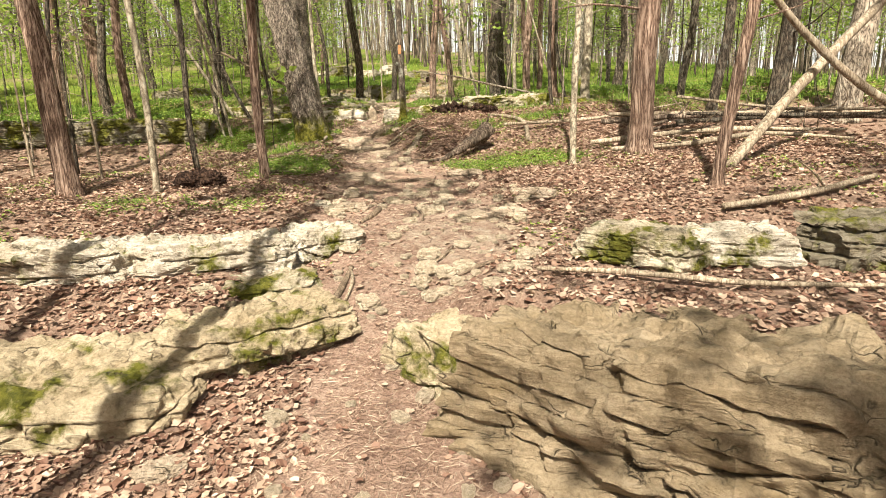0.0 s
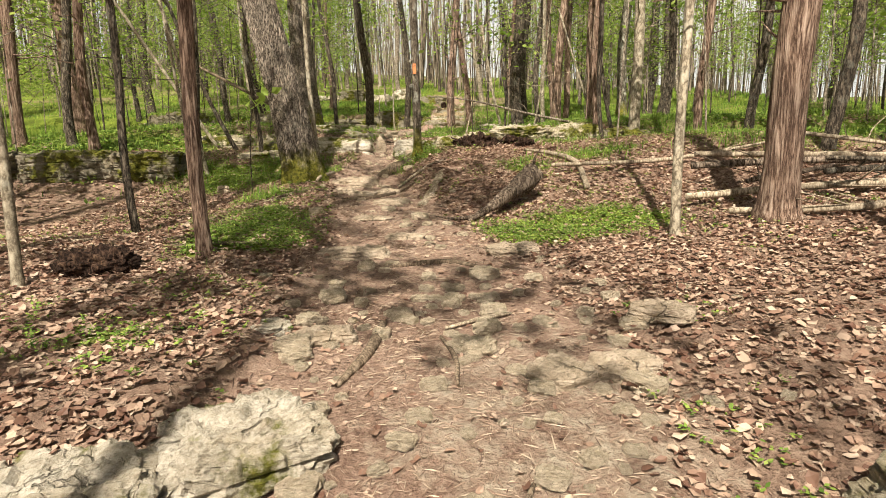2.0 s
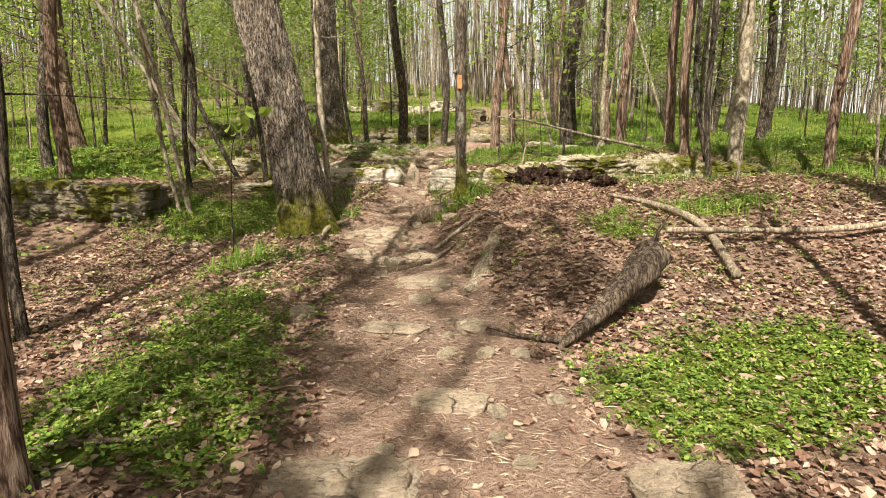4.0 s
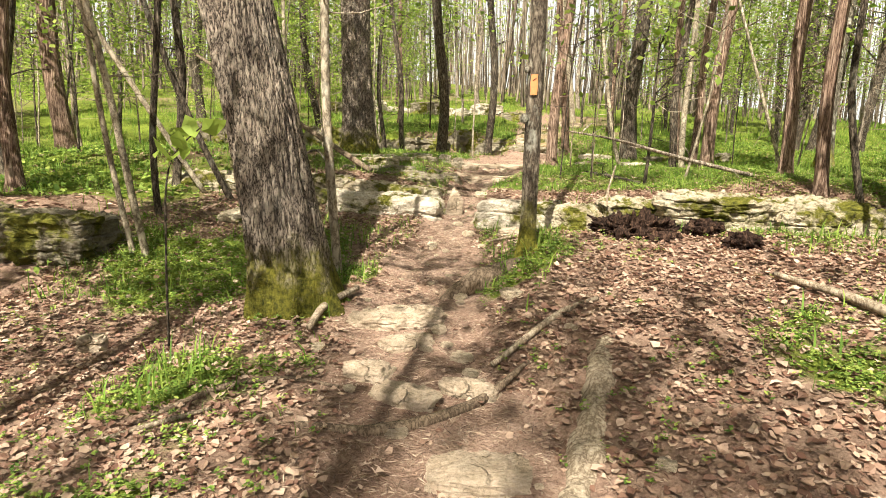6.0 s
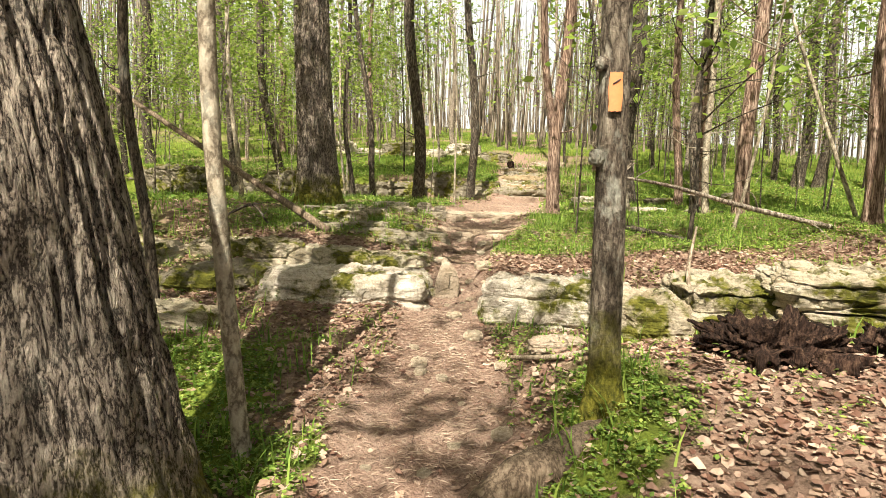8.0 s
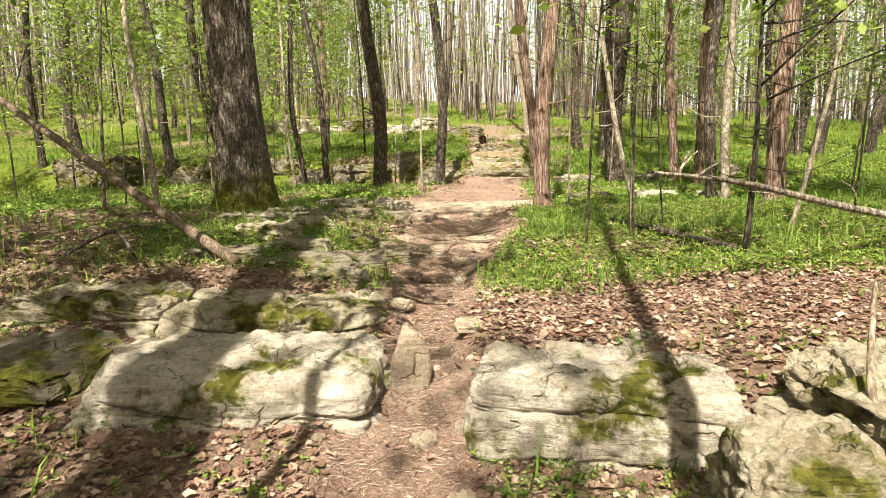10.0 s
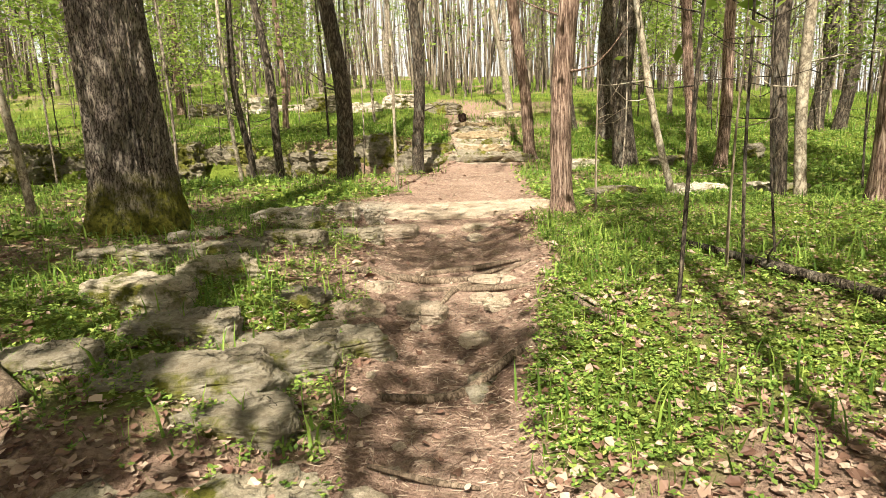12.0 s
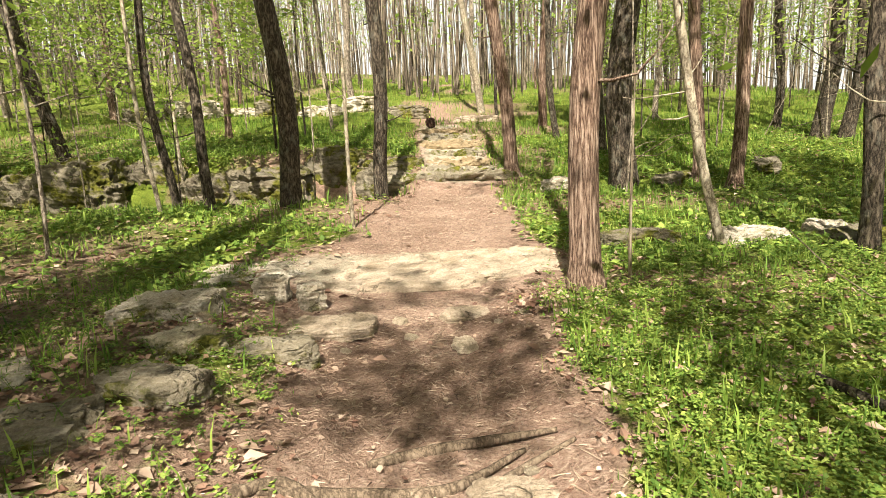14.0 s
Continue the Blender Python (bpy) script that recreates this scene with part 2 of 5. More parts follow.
def ground_material():
    m, n, l = material("woodland floor")
    p = n["Principled BSDF"]
    p.inputs["Roughness"].default_value = 0.95
    p.inputs["Specular IOR Level"].default_value = 0.1
    tc = n.new("ShaderNodeTexCoord").outputs["Object"]
    zone = n.new("ShaderNodeAttribute")
    zone.attribute_name = "zone"
    sep = n.new("ShaderNodeSeparateColor")
    l.new(zone.outputs["Color"], sep.inputs[0])
    path, green, stone = sep.outputs
    fine, mid, broad = noisy(n, l, 45, tc, 5, 0.75), noisy(n, l, 9, tc, 6, 0.7), noisy(n, l, 1.4, tc, 5, 0.6)
    soil = ramp(n, [(0.36, (0.13, 0.075, 0.055)), (0.5, (0.34, 0.225, 0.17)), (0.64, (0.56, 0.415, 0.33))])
    l.new(sums(n, l, "ADD", sums(n, l, "MULTIPLY", fine, 0.5), sums(n, l, "ADD", sums(n, l, "MULTIPLY", broad, 0.3), sums(n, l, "MULTIPLY", mid, 0.2))), soil.inputs[0])
    duff = ramp(n, [(0.34, (0.10, 0.06, 0.043)), (0.5, (0.31, 0.205, 0.152)), (0.66, (0.48, 0.35, 0.265))])
    l.new(sums(n, l, "ADD", sums(n, l, "MULTIPLY", fine, 0.45), sums(n, l, "MULTIPLY", mid, 0.55)), duff.inputs[0])
    turf = ramp(n, [(0.34, (0.05, 0.06, 0.015)), (0.5, (0.13, 0.17, 0.025)), (0.66, (0.24, 0.29, 0.05))])
    l.new(sums(n, l, "ADD", sums(n, l, "MULTIPLY", fine, 0.5), sums(n, l, "MULTIPLY", broad, 0.5)), turf.inputs[0])
    worn = ramp(n, [(0.3, (0.3, 0.25, 0.18)), (0.55, (0.48, 0.415, 0.32)), (0.8, (0.62, 0.56, 0.46))])
    l.new(sums(n, l, "ADD", sums(n, l, "MULTIPLY", mid, 0.6), sums(n, l, "MULTIPLY", fine, 0.4)), worn.inputs[0])

    def ragged(mask):
        return sums(n, l, "MULTIPLY", sums(n, l, "SUBTRACT", sums(n, l, "ADD", mask, sums(n, l, "MULTIPLY", mid, 0.9)), 0.85), 3.0)

    def clamp(v):
        c = n.new("ShaderNodeClamp")
        l.new(v, c.inputs[0])
        return c.outputs[0]
    colour = mixed(n, l, clamp(ragged(green)), duff.outputs[0], turf.outputs[0])
    colour = mixed(n, l, clamp(ragged(path)), colour, soil.outputs[0])
    colour = mixed(n, l, clamp(ragged(stone)), colour, worn.outputs[0])
    l.new(colour, p.inputs["Base Color"])
    relief(n, l, p, sums(n, l, "ADD", sums(n, l, "MULTIPLY", fine, 0.8), sums(n, l, "MULTIPLY", mid, 0.9)), 1.0, 0.05)
    return m


GROUND = ground_material()


def paint(name, colour):
    m, n, l = material(name)
    p = n["Principled BSDF"]
    p.inputs["Roughness"].default_value = 0.6
    tc = n.new("ShaderNodeTexCoord").outputs["Object"]
    l.new(mixed(n, l, noisy(n, l, 60, tc, 4, 0.7), colour, tuple(0.6 * c for c in colour)), p.inputs["Base Color"])
    return m


def haze_material():
    """Glow standing in for bright hazy sky low over the far wood."""
    m, n, l = material("hazy sky")
    e = n.new("ShaderNodeEmission")
    tc = n.new("ShaderNodeTexCoord").outputs["Object"]
    r = ramp(n, [(0.35, (0.80, 0.86, 0.88)), (0.65, (1.0, 0.99, 0.95))])
    l.new(noisy(n, l, 0.03, tc, 4, 0.6), r.inputs[0])
    l.new(r.outputs[0], e.inputs["Color"])
    e.inputs["Strength"].default_value = HAZE
    l.new(e.outputs[0], n["Material Output"].inputs["Surface"])
    return m


ORANGE, BLACKMARK = paint("orange blaze paint", (0.66, 0.24, 0.085)), paint("dark scratch", (0.06, 0.03, 0.02))


# ---- building helpers ----
def hashed(i, j, k, seed):
    h = (i * 374761393 + j * 668265263 + k * 2147483647 + seed * 1274126177) & 0xFFFFFFFF
    h = ((h ^ (h >> 13)) * 1274126177) & 0xFFFFFFFF
    return ((h ^ (h >> 16)) & 0xFFFF) / 65535.0


def vnoise(p, seed=0):
    """Smooth value noise from 0 to 1 at the points p (n, 3)."""
    p = np.asarray(p, float)
    b = np.floor(p).astype(np.int64)
    f = p - b
    f = f * f * (3 - 2 * f)
    out = 0
    for c in range(8):
        o = (c & 1, c >> 1 & 1, c >> 2 & 1)
        w = np.prod([f[:, a] if o[a] else 1 - f[:, a] for a in range(3)], axis=0)
        out = out + w * hashed(b[:, 0] + o[0], b[:, 1] + o[1], b[:, 2] + o[2], seed)
    return out


def fractal(p, seed=0, octaves=4):
    p = np.asarray(p, float)
    return sum(vnoise(p * 2 ** k, seed + k) / 2 ** (k + 1) for k in range(octaves))


def mesh_of(name, verts, faces, mat, smooth_faces=True):
    me = bpy.data.meshes.new(name)
    verts, faces = np.asarray(verts, np.float32), np.asarray(faces, np.int32)
    me.vertices.add(len(verts))
    me.vertices.foreach_set("co", verts.ravel())
    k = faces.shape[1]
    me.loops.add(faces.size)
    me.loops.foreach_set("vertex_index", faces.ravel())
    me.polygons.add(len(faces))
    me.polygons.foreach_set("loop_start", np.arange(0, faces.size, k, dtype=np.int32))
    me.polygons.foreach_set("use_smooth", np.full(len(faces), smooth_faces))
    me.update(calc_edges=True)
    me.validate()
    me.materials.append(mat)
    return me


def part(name, verts, faces, mat, parent=None, label="", smooth_faces=True):
    ob = new(name, mesh_of(name, verts, faces, mat, smooth_faces))
    ob.parent = parent
    return tagged(ob, label)


def joined(pieces):
    vs, fs, at = [], [], 0
    for v, f in pieces:
        vs.append(v)
        fs.append(f + at)
        at += len(v)
    return np.concatenate(vs), np.concatenate(fs)


def tube(points, radii, sides=8, rough=0.0, seed=0, rib=0.0, ribs=6):
    """A tapering round body along points, closed at both ends."""
    p = np.asarray(points, float)
    r = np.interp(np.linspace(0, 1, len(p)), np.linspace(0, 1, len(radii)), radii)
    d = np.gradient(p, axis=0)
    d /= np.linalg.norm(d, axis=1)[:, None] + 1e-9
    ref = np.where(np.abs(d[:, 2:]) > 0.8, [[1.0, 0, 0]], [[0, 0, 1.0]])
    u = np.cross(d, ref)
    u /= np.linalg.norm(u, axis=1)[:, None]
    v = np.cross(d, u)
    a = np.linspace(0, 2 * np.pi, sides, endpoint=False)
    ring = u[:, None] * np.cos(a)[None, :, None] + v[:, None] * np.sin(a)[None, :, None]
    amount = np.ones((len(p), sides)) * r[:, None]
    if rough:
        q = (p[:, None] + ring * r[:, None, None]).reshape(-1, 3)
        amount *= 1 + rough * 2 * (fractal(q / max(r.max(), 0.01) * 0.9, seed, 3) - 0.45).reshape(len(p), sides)
    if rib:
        amount *= 1 + rib * np.abs(np.sin(a * ribs / 2 + seed))[None]
    verts = (p[:, None] + ring * amount[..., None]).reshape(-1, 3)
    verts = np.concatenate([verts, p[:1], p[-1:]])
    i, j = np.meshgrid(np.arange(len(p) - 1), np.arange(sides), indexing="ij")
    k = (j + 1) % sides
    f = np.stack([i * sides + j, i * sides + k, (i + 1) * sides + k, (i + 1) * sides + j], -1).reshape(-1, 4)
    s, top = np.arange(sides), (len(p) - 1) * sides
    n0 = len(p) * sides
    caps = np.concatenate([np.stack([s * 0 + n0, (s + 1) % sides, s, s], -1), np.stack([s * 0 + n0 + 1, top + s, top + (s + 1) % sides, top + (s + 1) % sides], -1)])
    tri = np.concatenate([f[:, [0, 1, 2]], f[:, [0, 2, 3]], caps[:, :3]])
    return verts, tri


def bent(points, n=24):
    """A smooth line through a few points."""
    p = np.asarray(points, float)
    t, s = np.arange(len(p)), np.linspace(0, len(p) - 1, n)
    if len(p) == 2:
        return p[0] + (p[1] - p[0]) * (s[:, None])
    m = np.gradient(p, axis=0)
    i = np.clip(s.astype(int), 0, len(p) - 2)
    u = (s - i)[:, None]
    return (2 * u**3 - 3 * u**2 + 1) * p[i] + (u**3 - 2 * u**2 + u) * m[i] + (-2 * u**3 + 3 * u**2) * p[i + 1] + (u**3 - u**2) * m[i + 1]


def leaves(at, size, rng, flat=0.5, long=1.6, fold=0.25, detailed=False):
    """Many leaves at the places at (n, 3): folded lozenges, or curled outlines where detailed."""
    n = len(at)
    a = rng.uniform(0, 2 * np.pi, n)
    d = np.stack([np.cos(a), np.sin(a), rng.normal(0, flat, n)], 1)
    d /= np.linalg.norm(d, axis=1)[:, None]
    up = np.stack([rng.normal(0, flat, n), rng.normal(0, flat, n), np.ones(n)], 1)
    s = np.cross(d, up)
    s /= np.linalg.norm(s, axis=1)[:, None]
    up = np.cross(s, d)
    size = size * rng.uniform(0.6, 1.3, n)
    h = size[:, None]
    curl = rng.uniform(-0.5, 1.0, n)[:, None] * fold
    if not detailed:
        base, tip = at - d * h * long / 2, at + d * h * long / 2 + up * h * curl
        l, r = at - s * h / 2 + up * h * fold, at + s * h / 2 + up * h * fold
        v = np.stack([base, l, tip, r, at], 1).reshape(-1, 3)
        k = np.arange(n)[:, None] * 5
        return v, np.concatenate([k + [4, 0, 1], k + [4, 1, 2], k + [4, 2, 3], k + [4, 3, 0]], 0)
    roll = rng.uniform(-0.22, 0.42, (n, 4))[:, :, None]
    a1, a2 = at - d * h * long * 0.22, at + d * h * long * 0.2
    w = rng.uniform(0.3, 0.62, (n, 4))[:, :, None]
    base = at - d * h * long / 2 + up * h * rng.uniform(-0.1, 0.25, n)[:, None]
    tip = at + d * h * long / 2 + up * h * rng.uniform(-0.2, 0.45, n)[:, None]
    l1, l2 = a1 - s * h * w[:, 0] + up * h * roll[:, 0], a2 - s * h * w[:, 1] + up * h * roll[:, 1]
    r1, r2 = a1 + s * h * w[:, 2] + up * h * roll[:, 2], a2 + s * h * w[:, 3] + up * h * roll[:, 3]
    v = np.stack([base, l1, l2, tip, r2, r1, a1, a2], 1).reshape(-1, 3)
    k = np.arange(n)[:, None] * 8
    f = np.concatenate([k + q for q in ([0, 6, 1], [1, 6, 7], [1, 7, 2], [2, 7, 3], [3, 7, 4], [4, 7, 6], [4, 6, 5], [5, 6, 0])], 0)
    return v, f


def sprays(at, size, rng, level=False):
    """Plain two-triangle leaves that hang in all directions, or lie nearly level."""
    n = len(at)
    d, s = rng.normal(0, 1, (n, 3)), rng.normal(0, 1, (n, 3))
    d[:, 2] *= 0.5
    if level:
        d[:, 2] *= 0.8
        s = np.stack([rng.normal(0, 0.35, n), rng.normal(0, 0.35, n), np.ones(n)], -1)
    d /= np.linalg.norm(d, axis=1)[:, None]
    s = np.cross(d, s)
    s[:, 2] *= 0.5
    s /= np.linalg.norm(s, axis=1)[:, None] + 1e-9
    h = (size * rng.uniform(0.6, 1.3, n))[:, None]
    v = np.stack([at - d * h * 0.8, at + s * h * 0.5, at + d * h * 0.8, at - s * h * 0.5], 1).reshape(-1, 3)
    k = np.arange(n)[:, None] * 4
    return v, np.concatenate([k + [0, 1, 2], k + [0, 2, 3]], 0)


# the ground: a long rise, with rock shelves that step up across the trail
TRAIL_Y = np.array([-3, 0, 1.5, 2.3, 3.0, 4.0, 6.5, 8.5, 10.4, 12.3, 13.4, 14.4, 16.0, 17.5, 19.4, 20.6, 25.8, 27.0, 35.0, 38.0, 60.0, 120.0])
TRAIL_Z = np.array([0.0, 0.14, 0.27, 0.36, 0.56, 0.84, 1.04, 1.10, 1.25, 1.45, 1.56, 1.70, 1.84, 1.97, 2.06, 2.12, 2.28, 2.55, 3.6, 3.95, 6.9, 14.0])
TRAIL_X = np.array([-0.1, -0.1, -0.1, -0.15, -0.2, -0.15, -0.4, -0.9, -1.55, -1.6, -1.7, -1.7, -1.68, -1.58, -1.78, -1.65, -1.0, -0.7, -0.9, -0.8, 1.0, 3.0])
TRAIL_W = np.array([0.9, 0.7, 0.55, 0.45, 0.5, 0.8, 0.75, 0.6, 0.5, 0.38, 0.3, 0.28, 0.4, 0.6, 0.85, 1.2, 0.7, 0.8, 0.7, 0.5, 0.4, 0.4])


def smooth(a, b, v):
    u = np.clip((v - a) / (b - a), 0, 1)
    return u * u * (3 - 2 * u)


def waves(x, y):
    return (np.sin(1.3 * x + 0.7 * y + 1) * np.sin(0.9 * y - 0.5 * x) + 0.5 * np.sin(2.9 * x - 1.7 * y) * np.sin(2.3 * y + 1.1 * x + 2))


def trail(x, y):
    """Distance from the trail's middle, in half widths."""
    return (x - np.interp(y, TRAIL_Y, TRAIL_X)) / np.interp(y, TRAIL_Y, TRAIL_W)


def height(x, y):
    x, y = np.asarray(x, float), np.asarray(y, float)
    z = np.interp(y, TRAIL_Y, TRAIL_Z)
    d = trail(x, y)
    off = smooth(0.8, 2.2, np.abs(d))
    right, left = smooth(0.3, 1.2, d), smooth(0.3, 1.2, -d)
    z = z + off * 0.035 * waves(x, y)
    # first shelf: both sides stand above the trail before y = 4
    z = z + right * smooth(-0.15, 0.15, y - (2.85 - 0.67 * np.clip(x, 0, 3))) * np.maximum(0, 0.77 - z)
    z = z + left * smooth(-0.9, -1.3, x) * (smooth(1.9, 2.7, y) * 0.18 - smooth(3.6, 5.6, y) * 0.1)
    # the right bank climbs gently
    z = z + smooth(0.3, 3.5, x) * smooth(3.5, 5.0, y) * (1 - smooth(10, 14, y)) * 0.25
    z = z + smooth(0.7, 2.2, d) * smooth(7.5, 10.5, y) * (1 - smooth(12.0, 13.4, y)) * 0.34
    z = z + smooth(1.0, 3.0, x) * smooth(13.5, 15.5, y) * (1 - smooth(17.0, 20.0, y)) * 0.28
    # left hollow beyond the first trees
    z = z - smooth(-1.8, -3.8, x) * smooth(6.0, 8.0, y) * (1 - smooth(10.4, 12.5, y)) * 0.24
    # second shelf
    z = z + left * (smooth(13.9, 14.3, y) * 0.04 * (1 - smooth(17.5, 19.5, y)))
    z = z + smooth(-2.2, -3.1, x) * smooth(14.7, 15.5, y) * 0.14 * (1 - smooth(18.5, 20.5, y))
    lip = y - np.interp(x, [-1.4, 0.0, 0.6, 3.0], [13.75, 13.3, 12.9, 12.9])
    z = z - 0.2 * smooth(-1.9, -2.2, x) * (1 - smooth(-3.2, -3.8, x)) * smooth(13.9, 14.2, y) * (1 - smooth(14.55, 14.75, y))
    z = z + right * smooth(0.0, 0.6, lip) * (1 - 0.3 * smooth(14.4, 16.0, y) - 0.7 * smooth(18.5, 22.0, y)) * 0.2
    z = z + smooth(-2.4, -6.0, x) * smooth(11.5, 12.2, y) * (1 - smooth(16, 22, y)) * 0.15 - smooth(-7, -11, x) * smooth(13, 17, y) * (1 - smooth(20, 26, y)) * 0.25
    # sunken hollow before the rock wall
    pit = smooth(-1.6, -2.6, x) * smooth(25.4, 26.0, y) * (1 - smooth(27.6, 28.2, y)) * (1 - smooth(-13, -16, x))
    z = z - 0.75 * pit
    z = z + smooth(-1.8, -3, x) * smooth(27.6, 28.4, y) * 0.25
    # broad swells far off
    far = smooth(30, 60, np.hypot(x, y))
    z = z + far * (smooth(0, -60, x) * 4.0 - smooth(8, 70, x) * 5.0)
    return z


def greenery(x, y):
    """How green the floor is, from 0 (leaf litter) to 1."""
    p = np.stack([x, y, 0 * x], -1).reshape(-1, 3)
    n = fractal(p * 0.9, 7, 4).reshape(np.shape(x)) / 0.94
    d = trail(x, y)
    g = smooth(10.0, 13.5, y) * (0.45 + 1.6 * (n - 0.5))
    g = g + smooth(14.6, 16.2, y) * smooth(0.9, 1.4, d) * 0.5 + smooth(15.4, 16.4, y) * smooth(0.9, 1.6, -d) * 0.25
    g = g + smooth(20.5, 23, y) * 0.55 + smooth(-4.5, -7, x) * smooth(12, 14, y) * 0.5
    g = g + smooth(2.6, 3.6, x) * smooth(9.0, 10.0, y) * 0.5
    for cx, cy, rx, ry in ((-1.65, 6.2, 0.4, 0.8), (-2.4, 4.7, 0.7, 0.35), (-1.95, 7.7, 0.3, 1.1), (0.55, 7.0, 0.55, 0.35), (1.4, 7.5, 0.8, 0.4), (-2.5, 9.3, 0.32, 0.9), (0.75, 9.8, 0.28, 0.35), (1.7, 10.6, 0.5, 0.6), (-0.55, 11.7, 0.3, 0.55),
                           (0.9, 10.6, 0.25, 0.35), (-3.6, 11.5, 0.9, 0.7), (-3.2, 12.6, 0.8, 0.5), (-2.0, 12.4, 0.35, 0.8), (-0.95, 10.9, 0.25, 0.7), (-2.3, 12.3, 0.5, 0.9), (-2.0, 10.0, 0.3, 0.5), (-3.6, 3.6, 0.9, 0.3)):
        g = g + 1.0 * np.exp(-(((x - cx) / rx / 1.3) ** 2 + ((y - cy) / ry / 1.3) ** 2) ** 2) * smooth(0.36, 0.54, n)
    for cx, cy, rx, ry in ((-0.2, 14.6, 0.9, 0.7), (-3.2, 14.8, 1.1, 0.5), (0.8, 15.2, 0.9, 0.3), (-0.1, 11.5, 0.7, 1.2)):
        g = g - 0.8 * np.exp(-((x - cx) / rx) ** 2 - ((y - cy) / ry) ** 2)
    patch = fractal(p * 0.33, 17, 3).reshape(np.shape(x)) / 0.88
    g = g * (1 - 0.65 * smooth(13, 17, y) * smooth(0.56, 0.44, patch) * np.maximum(smooth(3.5, 5.0, np.abs(x)), smooth(21, 24, y)))
    return np.clip(g, 0, 1) * np.maximum(smooth(0.85, 1.15, np.abs(d) + 0.5 * (n - 0.5)), smooth(34.5, 36.5, y))


def bareness(x, y):
    """1 on the trodden trail."""
    p = np.stack([x, y, 0 * x], -1).reshape(-1, 3)
    n = fractal(p * 2.2, 3, 3).reshape(np.shape(x)) / 0.88
    return (1 - smooth(0.75, 1.25, np.abs(trail(x, y)) + 0.7 * (n - 0.5))) * (1 - smooth(34, 36.5, y))


def surface(x, y):
    """The ground's height with its small unevenness."""
    p = np.stack([x, y, 0 * x], -1).reshape(-1, 3)
    n = fractal(p * 3.1, 11, 4).reshape(np.shape(x))
    return height(x, y) + (n - 0.47) * 0.07 * (1 - 0.5 * bareness(x, y))


def spaced(lo, hi, step, out_lo, out_hi):
    inner = np.arange(lo, hi + step / 2, step)
    def grow(limit):
        v, s = [], step
        while sum(v) < limit:
            s *= 1.13
            v.append(s)
        return np.cumsum(v)
    return np.concatenate([lo - grow(lo - out_lo)[::-1], inner, hi + grow(out_hi - hi)])


def build_ground():
    xs, ys = spaced(-6.5, 6.5, 0.07, -600, 600), spaced(-2.0, 24.0, 0.075, -400, 700)
    x, y = np.meshgrid(xs, ys)
    z = surface(x, y)
    nx, ny = len(xs), len(ys)
    i, j = np.meshgrid(np.arange(ny - 1), np.arange(nx - 1), indexing="ij")
    a = (i * nx + j).ravel()
    faces = np.stack([a, a + 1, a + nx + 1, a + nx], -1)
    ob = part("ground", np.stack([x, y, z], -1).reshape(-1, 3), faces, GROUND)
    stone = np.exp(-(((x + 1.7) / 1.5) ** 2 + ((y - 20.8) / 0.75) ** 2) ** 2) + np.exp(-(((x + 0.75) / 0.85) ** 2) ** 2) * smooth(26.2, 26.8, y) * (1 - smooth(35, 37, y)) * 0.9
    # pale patch on the first rise: dust, with sunlit brightness put into the colour
    stone = stone + 0.5 * np.exp(-(((x - 0.25) / 0.95) ** 2 + ((y - 4.0) / 1.3) ** 2) ** 2)
    col = np.stack([bareness(x, y), greenery(x, y), np.clip(stone, 0, 1), 0 * x + 1], -1)
    attr = ob.data.color_attributes.new("zone", "FLOAT_COLOR", "POINT")
    attr.data.foreach_set("color", col.astype(np.float32).ravel())
    tagged(ob, "woodland floor of pinkish soil, leaf litter and green herbs", "ground", kind="structure")


build_ground()


def backdrop():
    a = np.linspace(0, 2 * np.pi, 73)[:-1]
    v = np.concatenate([np.stack([210 * np.cos(a), 210 * np.sin(a) + 10, 0 * a + z], -1) for z in (-30, 85)])
    k = np.arange(72)
    f = np.stack([k, (k + 1) % 72, (k + 1) % 72 + 72, k + 72], -1)
    tagged(part("backdrop", v, f, haze_material()), "glowing ring for the pale hazy sky beyond the wood", "sky", kind="structure")


backdrop()


def on_ground(x, y):
    return float(surface(np.array([x]), np.array([y]))[0])


def thing(name, x, y, z, label, category, group="", turn=(0, 0, 0)):
    e = new(name)
    e.matrix_world = pose(x, y, z, *turn)
    return tagged(e, label, category, group)


# ---- trees ----
BARKS = {"oak": OAK, "cedar": CEDAR, "dark": DARKBARK, "pale": PALE, "blaze": BLAZED, "lichen": LICHEN, "snag": DEADWOOD, "grey": GREYBARK}
TREE_WORDS = {"oak": "old tree with deeply furrowed grey-brown bark and a mossy flared foot", "cedar": "tree with reddish shredding bark and thin dead twigs",
              "dark": "slender tree with dark rough bark", "pale": "slim young tree with smooth pale grey bark", "blaze": "crooked lichened tree carrying an orange trail blaze",
              "lichen": "tree with pale lichen patches and a mossy foot", "snag": "thin bare dead sapling standing in leaf litter", "grey": "tall grey-barked woodland tree"}


